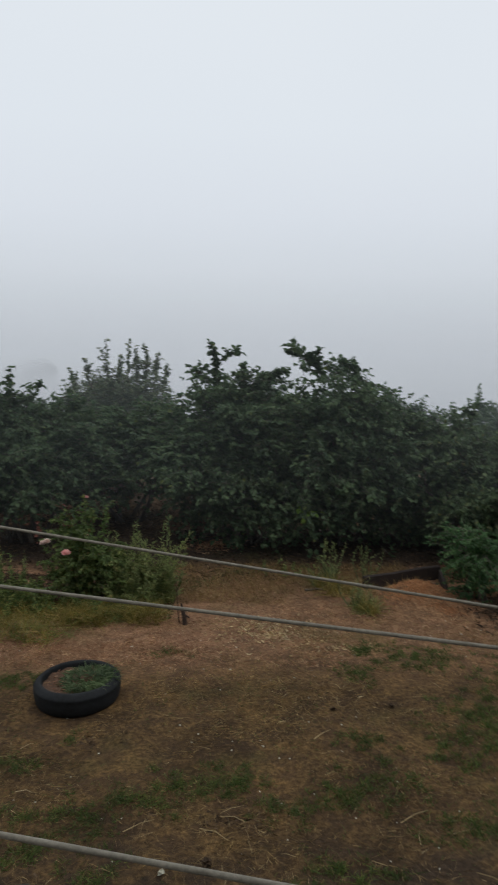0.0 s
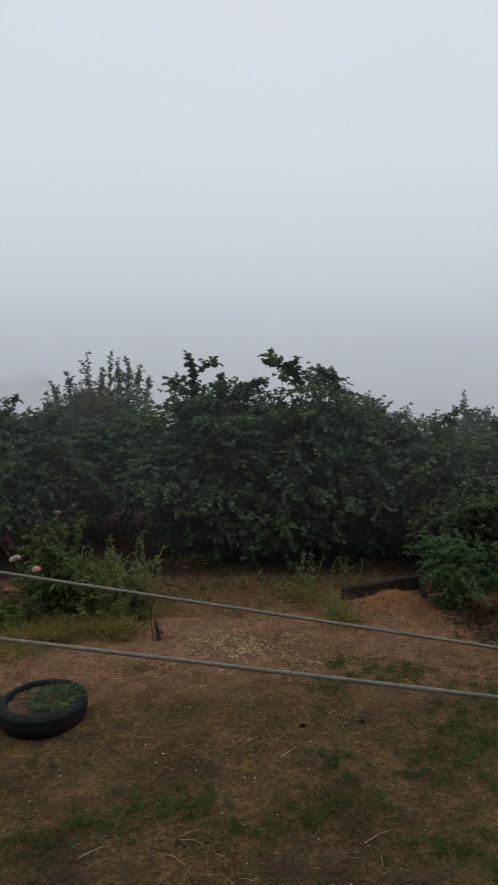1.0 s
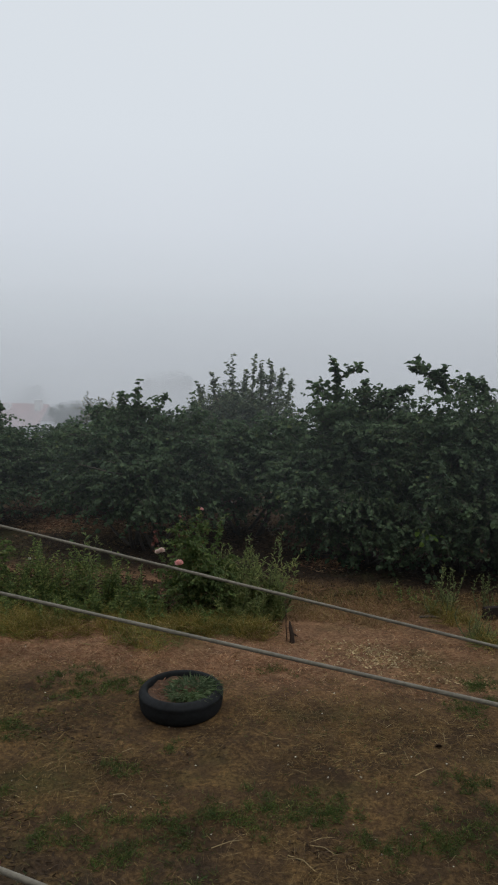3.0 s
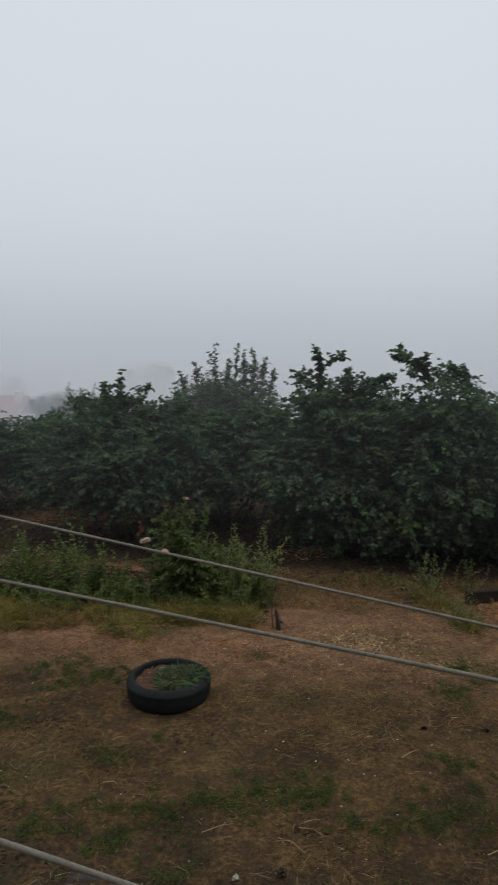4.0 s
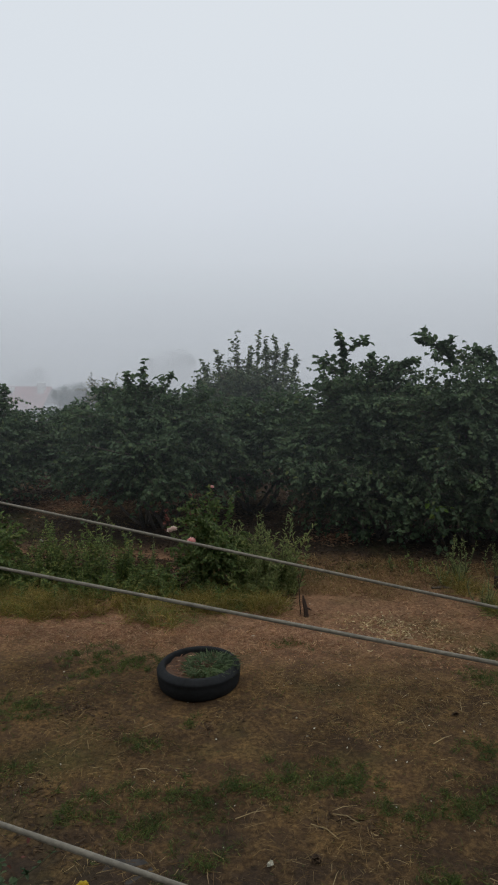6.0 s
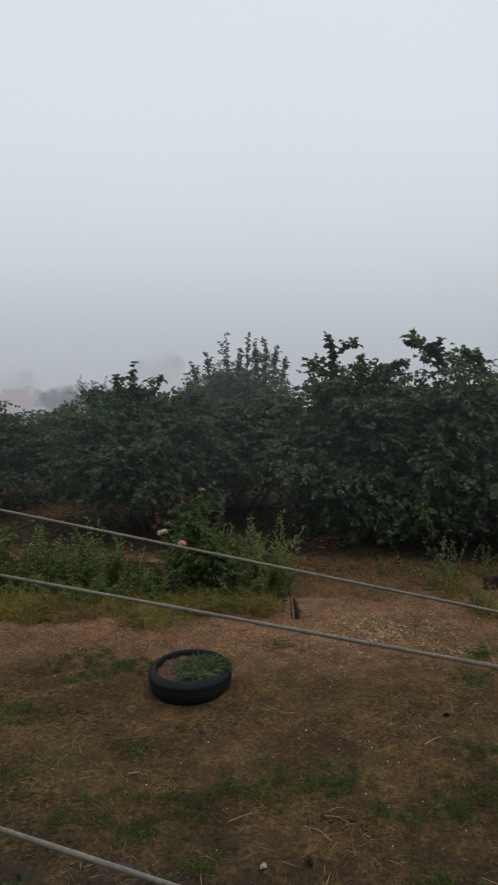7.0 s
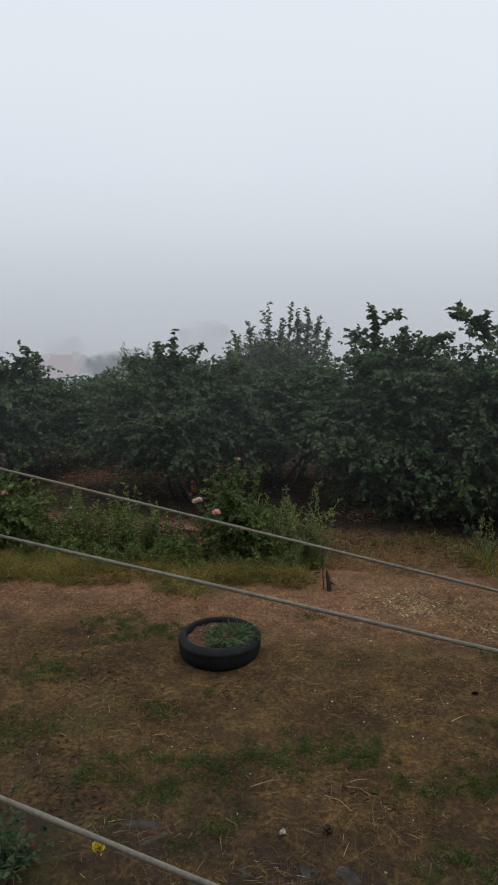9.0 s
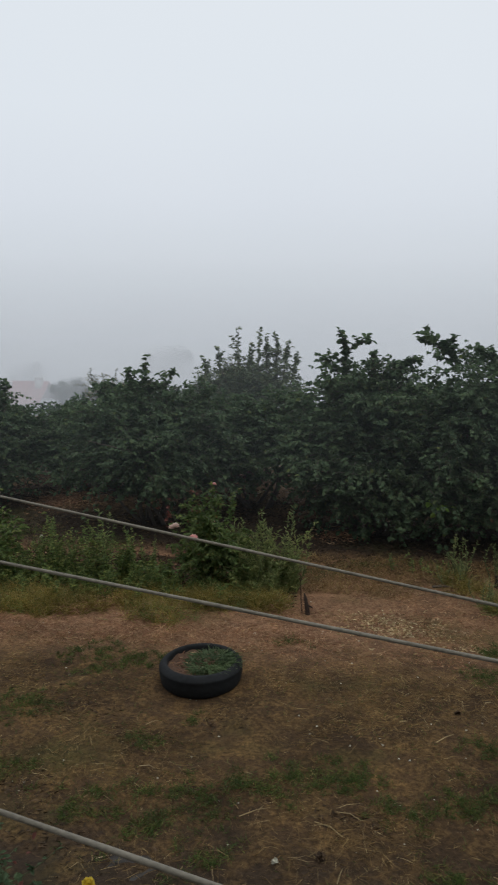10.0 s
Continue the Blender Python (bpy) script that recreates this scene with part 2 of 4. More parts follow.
    # orchard soil with tree shade put into its colour, ending at the path behind
    floor_shade = nt.nodes.new("ShaderNodeMapRange")
    nt.links.new(sep.outputs["Y"], floor_shade.inputs["Value"])
    floor_shade.inputs["From Min"].default_value, floor_shade.inputs["From Max"].default_value = 7.95, 8.5
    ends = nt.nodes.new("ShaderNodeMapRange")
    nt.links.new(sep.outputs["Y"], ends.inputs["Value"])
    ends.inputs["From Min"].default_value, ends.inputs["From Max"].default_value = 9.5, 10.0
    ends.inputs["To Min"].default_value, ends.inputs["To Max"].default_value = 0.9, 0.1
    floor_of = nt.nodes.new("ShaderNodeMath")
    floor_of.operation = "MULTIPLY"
    nt.links.new(floor_shade.outputs[0], floor_of.inputs[0])
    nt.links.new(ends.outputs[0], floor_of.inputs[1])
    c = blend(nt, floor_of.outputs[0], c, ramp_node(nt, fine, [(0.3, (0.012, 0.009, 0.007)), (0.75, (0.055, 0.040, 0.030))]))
    # patches of thin green
    c = blend(nt, ramp_node(nt, big, [(0.54, (0, 0, 0)), (0.72, (0.6, 0.6, 0.6))]), c, green)
    nt.links.new(c, b.inputs["Base Color"])
    bump(nt, b, fine, 0.9, 0.02)
    return m


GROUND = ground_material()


def fog_material(name, top, low, most, glow, tint, clear_to):
    """A see-through sheet standing in for fog haze, thinning out upwards and lifted off the ground up to a height; near
    ones are lit by the sky; the far ones are a backdrop glowing in a set haze colour.
    """
    m, nt, b = material(name, 1.0, 0.0, 0.0)
    nt.nodes.remove(b)
    tc = nt.nodes.new("ShaderNodeTexCoord")
    sep = nt.nodes.new("ShaderNodeSeparateXYZ")
    nt.links.new(tc.outputs["Object"], sep.inputs[0])
    mr = nt.nodes.new("ShaderNodeMapRange")
    mr.interpolation_type = "SMOOTHSTEP"
    nt.links.new(sep.outputs["Z"], mr.inputs["Value"])
    mr.inputs["From Min"].default_value, mr.inputs["From Max"].default_value = low, top
    mr.inputs["To Min"].default_value, mr.inputs["To Max"].default_value = most, 0.0
    n = noise_node(nt, 2.0 / (top - low), 3.0, 0.5)
    k = nt.nodes.new("ShaderNodeMath")
    k.operation = "MULTIPLY"
    nt.links.new(mr.outputs[0], k.inputs[0])
    nt.links.new(ramp_node(nt, n, [(0.3, (0.8, 0.8, 0.8)), (0.6, (1, 1, 1))]), k.inputs[1])
    if clear_to:
        lift = nt.nodes.new("ShaderNodeMapRange")
        lift.interpolation_type = "SMOOTHSTEP"
        nt.links.new(sep.outputs["Z"], lift.inputs["Value"])
        lift.inputs["From Min"].default_value, lift.inputs["From Max"].default_value = -0.2, clear_to
        both = nt.nodes.new("ShaderNodeMath")
        both.operation = "MULTIPLY"
        nt.links.new(k.outputs[0], both.inputs[0])
        nt.links.new(lift.outputs[0], both.inputs[1])
        k = both
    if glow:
        # far sheets emit the haze tint themselves, though nothing there gives off light
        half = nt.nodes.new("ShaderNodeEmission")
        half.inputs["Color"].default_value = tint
    else:
        d = nt.nodes.new("ShaderNodeBsdfDiffuse")
        t = nt.nodes.new("ShaderNodeBsdfTranslucent")
        for s_ in (d, t):
            s_.inputs["Color"].default_value = (0.52, 0.56, 0.60, 1)
        half = nt.nodes.new("ShaderNodeMixShader")
        nt.links.new(d.outputs[0], half.inputs[1])
        nt.links.new(t.outputs[0], half.inputs[2])
    clear = nt.nodes.new("ShaderNodeBsdfTransparent")
    mx = nt.nodes.new("ShaderNodeMixShader")
    nt.links.new(k.outputs[0], mx.inputs[0])
    nt.links.new(clear.outputs[0], mx.inputs[1])
    nt.links.new(half.outputs[0], mx.inputs[2])
    nt.links.new(mx.outputs[0], nt.nodes["Material Output"].inputs["Surface"])
    return m


# ---- builders ----
rng = np.random.default_rng(7)


class Geo:
    """Gathers vertices and faces for one mesh."""

    def __init__(self):
        self.v, self.f, self.n = [], [], 0

    def add(self, verts, faces):
        self.v.append(np.asarray(verts, dtype=float).reshape(-1, 3))
        self.f.extend([tuple(int(i) + self.n for i in f) for f in faces])
        self.n += len(self.v[-1])

    def tube(self, pts, radii, sides=6):
        pts = np.asarray(pts, dtype=float)
        rows = []
        for i, p in enumerate(pts):
            d = pts[min(i + 1, len(pts) - 1)] - pts[max(i - 1, 0)]
            d = d / (np.linalg.norm(d) + 1e-9)
            a = np.cross(d, (0.31, 0.93, 0.2))
            a /= np.linalg.norm(a) + 1e-9
            b = np.cross(d, a)
            ang = np.arange(sides) * 2 * np.pi / sides
            rows.append(p + radii[i] * (np.cos(ang)[:, None] * a + np.sin(ang)[:, None] * b))
        faces = [(i * sides + k, i * sides + (k + 1) % sides, (i + 1) * sides + (k + 1) % sides, (i + 1) * sides + k)
                 for i in range(len(pts) - 1) for k in range(sides)]
        faces.append(tuple(range(sides))[::-1])
        faces.append(tuple((len(pts) - 1) * sides + k for k in range(sides)))
        self.add(np.concatenate(rows), faces)

    def leaves(self, base, way, length, width, fold=0.25, droop=0.15):
        """Many folded leaves at once: base points, directions, lengths and widths."""
        base, way = np.asarray(base, float), np.asarray(way, float)
        n = len(base)
        way = way / (np.linalg.norm(way, axis=1)[:, None] + 1e-9)
        side = np.cross(way, rng.normal(size=(n, 3)) * 0.45 + (0, 0, 1))
        side /= np.linalg.norm(side, axis=1)[:, None] + 1e-9
        up = np.cross(side, way)
        L, W = np.broadcast_to(length, n)[:, None], np.broadcast_to(width, n)[:, None]
        v = np.empty((n, 6, 3))
        v[:, 0] = base
        v[:, 1] = base + way * L * 0.32 + side * W * 0.5 + up * W * fold
        v[:, 2] = base + way * L * 0.72 + side * W * 0.42 + up * (W * fold * 0.7 - L * droop * 0.4)
        v[:, 3] = base + way * L - up * L * droop
        v[:, 4] = base + way * L * 0.72 - side * W * 0.42 + up * (W * fold * 0.7 - L * droop * 0.4)
        v[:, 5] = base + way * L * 0.32 - side * W * 0.5 + up * W * fold
        self.add(v.reshape(-1, 3), [(6 * i + a, 6 * i + b, 6 * i + c, 6 * i + d) for i in range(n) for a, b, c, d in ((0, 1, 2, 3), (0, 3, 4, 5))])

    def blades(self, base, way, length, width, bend=0.4):
        """Thin blades of grass or straw, in two bent lengths."""
        base, way = np.asarray(base, float), np.asarray(way, float)
        n = len(base)
        way = way / (np.linalg.norm(way, axis=1)[:, None] + 1e-9)
        side = np.cross(way, rng.normal(size=(n, 3)))
        side /= np.linalg.norm(side, axis=1)[:, None] + 1e-9
        L, W = np.broadcast_to(length, n)[:, None], np.broadcast_to(width, n)[:, None]
        out = rng.normal(size=(n, 3)) * (1, 1, 0.1)
        mid = base + way * L * 0.55
        tip = base + way * L + out * L * bend * 0.5 - np.array((0, 0, 1)) * L * bend * 0.25
        v = np.stack([base - side * W / 2, base + side * W / 2, mid - side * W * 0.4, mid + side * W * 0.4, tip], 1)
        self.add(v.reshape(-1, 3), [t for i in range(n) for t in ((5 * i, 5 * i + 1, 5 * i + 3, 5 * i + 2), (5 * i + 2, 5 * i + 3, 5 * i + 4))])

    def mesh(self, name, mat, smooth=False):
        me = bpy.data.meshes.new(name)
        me.from_pydata(np.concatenate(self.v).tolist() if self.v else [], [], self.f)
        me.materials.append(mat)
        if smooth:
            me.polygons.foreach_set("use_smooth", [True] * len(me.polygons))
        me.update()
        return me


def part(name, geo, mat, parent, label="", smooth=False):
    ob = new(name, geo.mesh(name, mat, smooth))
    ob.parent = parent
    return tagged(ob, label)


def thing(name, at, label, category, group="", kind=""):
    ob = new(name)
    ob.location = at
    return tagged(ob, label, category, group, kind)


def box(geo, c, size, turn=0.0):
    x, y, z = (s / 2 for s in size)
    bv = min(x, y, z) * 0.18
    bm = bmesh.new()
    bmesh.ops.create_cube(bm, size=1.0)
    bmesh.ops.scale(bm, vec=(2 * x, 2 * y, 2 * z), verts=bm.verts)
    bmesh.ops.bevel(bm, geom=bm.edges[:], offset=bv, segments=1, affect="EDGES")
    bmesh.ops.rotate(bm, verts=bm.verts, cent=(0, 0, 0), matrix=Matrix.Rotation(turn, 3, "Z"))
    bm.verts.index_update()
    geo.add([tuple(v.co + Vector(c)) for v in bm.verts], [[v.index for v in f.verts] for f in bm.faces])
    bm.free()


def land(x, y):
    """Height of the ground: level garden with low bumps, a litter mound by the bed, and a hillside falling away behind the orchard."""
    x, y = np.asarray(x, float), np.asarray(y, float)
    z = 0.010 * np.sin(2.1 * x + 0.7) * np.sin(1.7 * y) + 0.007 * np.sin(5.3 * x + 1.1 * y) + 0.005 * np.sin(9.1 * y - 4.0 * x)
    z = z * np.clip((14 - y) / 4, 0, 1)
    z = z + 0.20 * np.exp(-(((x - 1.85) / 0.36) ** 2 + ((y - 7.05) / 0.30) ** 2))
    far = np.clip(y - 13, 0, None)
    return z - 0.14 * far ** 2 / (far + 12)


# ---- ground ----
def ground():
    def steps(spans):
        out = [spans[0][0]]
        for a, b, s in spans:
            out.extend(np.linspace(a, b, max(2, int(round((b - a) / s)) + 1))[1:])
        return np.array(out)
    xs = steps([(-420, -60, 60), (-60, -12, 4), (-12, -5, 0.5), (-5, 4, 0.05), (4, 12, 0.5), (12, 60, 4), (60, 420, 60)])
    ys = steps([(-60, -6, 6), (-6, 2, 0.5), (2, 9, 0.05), (9, 16, 0.25), (16, 60, 2), (60, 600, 30)])
    X, Y = np.meshgrid(xs, ys)
    Z = land(X, Y)
    near = (np.abs(X + 0.5) < 5) & (Y > 1.8) & (Y < 9.5)
    Z = Z + np.where(near, rng.normal(size=Z.shape) * 0.0035, 0)
    w, h = len(xs), len(ys)
    g = Geo()
    idx = np.arange(w * h).reshape(h, w)
    f = np.stack([idx[:-1, :-1], idx[:-1, 1:], idx[1:, 1:], idx[1:, :-1]], -1).reshape(-1, 4)
    g.add(np.stack([X, Y, Z], -1).reshape(-1, 3), f.tolist())
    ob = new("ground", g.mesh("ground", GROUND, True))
    tagged(ob, "bare brown garden soil with dry grass and litter", "ground", kind="structure")


ground()


def fog(name, y, top, low, most, clear_to=0.0):
    g = Geo()
    xs = np.linspace(-3.2 * y, 3.2 * y, 24)
    ys = y - (xs / y) ** 2 * y * 0.12
    g.add([(x, yy, -40) for x, yy in zip(xs, ys)] + [(x, yy, top + 2) for x, yy in zip(xs, ys)], [(i, i + 1, 25 + i, 24 + i) for i in range(23)])
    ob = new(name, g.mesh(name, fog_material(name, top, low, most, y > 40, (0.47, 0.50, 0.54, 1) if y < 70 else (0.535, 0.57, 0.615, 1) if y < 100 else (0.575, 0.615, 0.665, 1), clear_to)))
    tagged(ob, "grey see-through sheet standing in for fog haze over orchard and valley", "fog", kind="structure")


fog("backdrop_fog", 8.0, 4.6, 0.5, 0.07, 1.5)
fog("backdrop_fog", 11.4, 5.0, -1.0, 0.13, 1.0)
fog("backdrop_fog", 15.4, 3.6, -1.0, 0.12)
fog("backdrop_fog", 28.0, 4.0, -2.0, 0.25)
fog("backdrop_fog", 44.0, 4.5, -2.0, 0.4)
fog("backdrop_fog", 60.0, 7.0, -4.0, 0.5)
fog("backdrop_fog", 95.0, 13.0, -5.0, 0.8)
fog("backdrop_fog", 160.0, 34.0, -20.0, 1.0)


# ---- unseen house wall added behind the camera, keeping skylight off the near ground ----
def unseen_wall():
    g = Geo()
    box(g, (0, -0.75, 2.9), (14, 0.3, 6.2))
    tagged(new("wall_unseen", g.mesh("wall_unseen", PLASTER)), "plain unseen house wall added behind the garden to block skylight", "wall", kind="structure")


unseen_wall()


# ---- trees ----
def spray(g, wood, p0, way, length, n, size, shape=0.8, r0=0.005, arch=0.35, hang=0.45):
    """A twig that arches over, with leaves along it that hang outwards."""
    way = np.asarray(way, float) / np.linalg.norm(way)
    ts = np.linspace(0, 1, 5)
    flat = np.array((way[0], way[1], 0.0))
    pts = np.array([p0 + way * length * t + (flat * 0.6 - np.array((0, 0, 0.7))) * arch * length * t * t for t in ts])
    wood.tube(pts, r0 * (1 - 0.75 * ts), 3)
    tt = rng.uniform(0.08, 1.0, n)
    base = np.stack([np.interp(tt, ts, pts[:, k]) for k in range(3)], 1)
    d = rng.normal(size=(n, 3)) * (1, 1, 0.45) + way * 0.6 + (0, 0, -hang)
    g.leaves(base, d, size * rng.uniform(0.6, 1.25, n), size * shape * rng.uniform(0.65, 1.15, n))


def crown_of(crown, wood, lobes, n_sprays, per, size, shape, low, fill, arch=0.4, skirt=0.0, reach=1.0):
    vol = np.array([(l[3] * l[4] * l[5]) ** 0.75 for l in lobes])
    for k in rng.choice(len(lobes), max(6, n_sprays // 9), p=vol / vol.sum()):
        l = lobes[k]
        q = rng.normal(size=3)
        q /= np.linalg.norm(q)
        c = l[:3] + q * l[3:] * rng.uniform(0.6, 1.05)
        lean = q * (1, 1, 0.4) + rng.normal(size=3) * 0.3 + (0, 0, 0.2)
        wide = rng.uniform(0.06, 0.14) * (size / 0.08) ** 0.5
        for _ in range(rng.integers(6, 13)):
            p = c + rng.normal(size=3) * wide * (1.2, 1.2, 0.75)
            if p[2] > low + skirt * rng.uniform(0, 1) ** 1.6:
                spray(crown, wood, p, lean + rng.normal(size=3) * 0.28, rng.uniform(0.14, 0.4) * reach, per, size, shape, 0.004, arch)
    share = rng.choice(len(lobes), fill, p=vol / vol.sum())
    LB = np.array(lobes)[share]
    d = rng.normal(size=(fill, 3))
    d /= np.linalg.norm(d, axis=1)[:, None]
    p = LB[:, :3] + d * LB[:, 3:] * rng.uniform(0.1, 0.78, fill)[:, None]
    p = p[p[:, 2] > low + skirt * rng.uniform(size=fill)]
    m = len(p)
    crown.leaves(p, rng.normal(size=(m, 3)) + (0, 0, -0.4), size * rng.uniform(0.6, 1.2, m), size * shape * rng.uniform(0.7, 1.1, m))


def tree(name, at, lobes, shoots, stems, leaf, size, n, label, shape=0.85, low=0.12, group="orchard trees", side=0.75):
    """A many-stemmed tree. lobes: centre and radii about the foot; shoots: foot, direction, length and leaves of the long shoots at the top."""
    root = thing(name, (at[0], at[1], float(land(at[0], at[1]))), label, "tree", group)
    twigs, crown = Geo(), Geo()
    lobes = [np.array(l, float) for l in lobes]
    # smaller lobes round the large ones make the outline uneven
    for l in list(lobes):
        for _ in range(4):
            q = rng.normal(size=3) * (1, 1, 0.9)
            q /= np.linalg.norm(q)
            lobes.append(np.concatenate([l[:3] + q * l[3:] * 0.8, l[3:] * rng.uniform(0.28, 0.45)]))
    for k in range(stems):
        stem = Geo()
        l = lobes[k % len(lobes)]
        a = 2 * np.pi * (k + rng.uniform(-0.3, 0.3)) / stems
        foot = np.array((0.17 * math.cos(a), 0.17 * math.sin(a), -0.04))
        goal = l[:3] + rng.normal(size=3) * l[3:] * 0.3
        mids = [foot * (1 - t) + goal * t + np.array((math.cos(a), math.sin(a), 0)) * 0.16 * math.sin(math.pi * t) for t in np.linspace(0, 1, 7)]
        stem.tube(mids, np.linspace(rng.uniform(0.022, 0.036), 0.007, 7), 6)
        for j in range(3):
            s = mids[3 + j]
            e = s + rng.normal(size=3) * (0.3, 0.3, 0.15) + (0, 0, 0.22)
            stem.tube([s, (s + e) / 2 + rng.normal(size=3) * 0.03, e], [0.011, 0.008, 0.004], 5)
        part("stem", stem, BARK, root, smooth=True)
    crown_of(crown, twigs, lobes, int(n * 1.6), 12, size * 0.86, shape, low, n * 4, skirt=0.5)
    for foot, way, length, k in shoots:
        f = np.array(foot, float)
        spray(crown, twigs, f, way, length, k, size * 1.12, shape, 0.009, 0.28, 0.2)
        for t in (0.1, 0.3, 0.45, 0.6, 0.75):
            w = np.asarray(way, float) + rng.normal(size=3) * side
            spray(crown, twigs, f + np.asarray(way, float) / np.linalg.norm(way) * length * t, w, length * (0.5 - 0.25 * t), k // 3, size * 1.1, shape, 0.005, 0.15, 0.3)
    tagged(part("twig", twigs, BARK, root), kind="stuff")
    tagged(part("crown", crown, leaf, root), kind="stuff")
    return root


def orchard():
    # the two tall hazels whose arching shoots stand against the fog
    tree("hazel_tree", (0.12, 9.2), [(0.05, 0.05, 1.0, 0.75, 0.8, 0.8), (0.08, 0.0, 1.6, 0.55, 0.6, 0.48), (-0.12, 0.0, 1.88, 0.36, 0.36, 0.32), (-0.42, -0.1, 0.95, 0.5, 0.5, 0.45), (0.45, -0.35, 0.75, 0.45, 0.45, 0.42)],
         [((-0.3, 0, 1.92), (-0.08, 0, 1), 0.68, 50), ((-0.3, 0, 2.33), (0.85, 0, 0.6), 0.3, 20), ((-0.32, 0, 1.95), (-0.7, 0, 0.8), 0.44, 36), ((0.0, 0, 1.95), (0.02, 0, 1), 0.42, 34), ((0.14, 0, 1.95), (0.75, 0, 0.75), 0.5, 36), ((-0.3, 0, 1.75), (-0.9, 0, 0.6), 0.36, 24), ((-0.6, 0, 1.5), (-0.9, 0.1, 0.5), 0.42, 22)],
         9, HAZEL, 0.07, 1255, "tall dark green hazel with arching leafy shoots", low=0.08, side=0.5)
    second = tree("hazel_tree", (1.38, 9.25), [(0.0, 0.0, 1.05, 0.95, 0.85, 0.85), (-0.1, 0.0, 1.86, 0.5, 0.6, 0.44), (0.45, 0.0, 1.36, 0.5, 0.6, 0.45), (0.1, -0.3, 0.65, 0.7, 0.5, 0.5), (0.35, 0.1, 0.5, 0.7, 0.5, 0.4), (-0.65, -0.2, 1.0, 0.5, 0.5, 0.5)],
         [((-0.15, 0, 2.12), (-0.75, 0, 0.76), 0.74, 56), ((-0.22, 0, 2.06), (-0.35, 0, 1), 0.5, 44), ((0.0, 0, 2.05), (0.1, 0, 1), 0.36, 30), ((0.18, 0, 2.02), (0.0, 0, 1), 0.36, 34), ((0.5, 0, 1.6), (0.3, 0, 1), 0.33, 26), ((0.75, 0, 1.36), (0.7, 0, 0.8), 0.34, 22)],
         9, HAZEL, 0.07, 1417, "tall dark green hazel with dense hanging leaves", low=-0.05, side=0.35)
    g = Geo()
    g.leaves(np.array((-0.48, -0.85, 0.6)) + rng.normal(size=(26, 3)) * (0.06, 0.05, 0.05), rng.normal(size=(26, 3)) * (1, 1, 0.4) + (0, -0.3, -0.2), 0.075, 0.06)
    tagged(part("bright_sprig", g, SPROUT, second, "bright yellow-green young leaves"), kind="stuff")
    tree("hazel_tree", (2.8, 9.0), [(0.0, 0.0, 0.85, 0.85, 0.8, 0.7), (-0.3, 0.0, 1.15, 0.6, 0.5, 0.4), (0.3, -0.3, 0.65, 0.7, 0.6, 0.55)],
         [((0.16, 0, 1.4), (0.12, 0, 1), 0.56, 40), ((0.7, 0, 1.2), (0.4, 0, 1), 0.36, 24), ((-0.4, 0, 1.35), (-0.3, 0, 1), 0.3, 20), ((0.0, -0.4, 1.2), (-0.6, -0.2, 0.7), 0.4, 18)],
         7, HAZEL_DULL, 0.066, 912, "dull green hazel with a few yellowing leaves", low=0.05)
    tree("hazel_tree", (4.4, 9.4), [(0.0, 0.0, 0.9, 0.95, 0.8, 0.72), (0.2, 0.0, 1.4, 0.6, 0.5, 0.5)],
         [((-0.3, 0, 1.65), (-0.02, 0, 1), 0.6, 36), ((0.0, 0, 1.7), (0.1, 0, 1), 0.5, 26), ((-0.6, 0, 1.4), (-0.4, 0, 1), 0.35, 20)], 7, HAZEL_DULL, 0.066, 807, "dull green hazel at the end of the row", low=0.05)
    tree("hazel_tree", (-2.68, 9.3), [(0.0, 0.0, 0.95, 0.95, 0.8, 0.75), (-0.4, 0.0, 1.35, 0.55, 0.5, 0.45), (0.5, 0.1, 1.3, 0.55, 0.5, 0.45), (0.0, -0.3, 0.85, 0.8, 0.5, 0.45), (-0.7, 0.0, 0.8, 0.45, 0.5, 0.4)],
         [((-0.28, 0, 1.6), (-0.12, 0, 1), 0.55, 34), ((-0.12, 0, 1.65), (0.0, 0, 1), 0.55, 36), ((0.05, 0, 1.65), (0.4, 0, 0.9), 0.5, 28), ((0.6, 0, 1.55), (0.3, 0, 1), 0.32, 20), ((-0.8, 0, 1.3), (-0.6, 0, 0.8), 0.32, 20)],
         8, HAZEL, 0.07, 1255, "dark green hazel beside the path", low=0.36)
    tree("hazel_tree", (-1.45, 10.4), [(0.0, 0.0, 0.85, 0.95, 0.7, 0.62), (0.3, 0.0, 1.15, 0.6, 0.5, 0.42)],
         [((0.5, 0, 1.4), (0.6, 0, 0.8), 0.4, 20), ((-0.2, 0, 1.25), (-0.2, 0, 1), 0.3, 18)], 7, HAZEL, 0.07, 1013, "dark green hazel filling the middle of the row", low=0.3)
    tree("hazel_tree", (-5.85, 10.0), [(0.0, 0.0, 0.95, 0.95, 0.85, 0.75), (0.3, 0.0, 1.2, 0.45, 0.5, 0.4), (0.55, -0.1, 0.7, 0.42, 0.5, 0.42), (0.4, -0.3, 0.5, 0.5, 0.4, 0.3)],
         [((0.55, 0, 1.5), (0.05, 0, 1), 0.5, 34), ((0.7, 0, 1.45), (0.15, 0, 1), 0.42, 28), ((0.1, 0, 1.6), (-0.2, 0, 1), 0.4, 20), ((0.9, 0, 1.1), (0.6, 0, 0.7), 0.3, 20)], 8, HAZEL, 0.07, 1150, "broad dark green hazel beside the path", low=0.22)
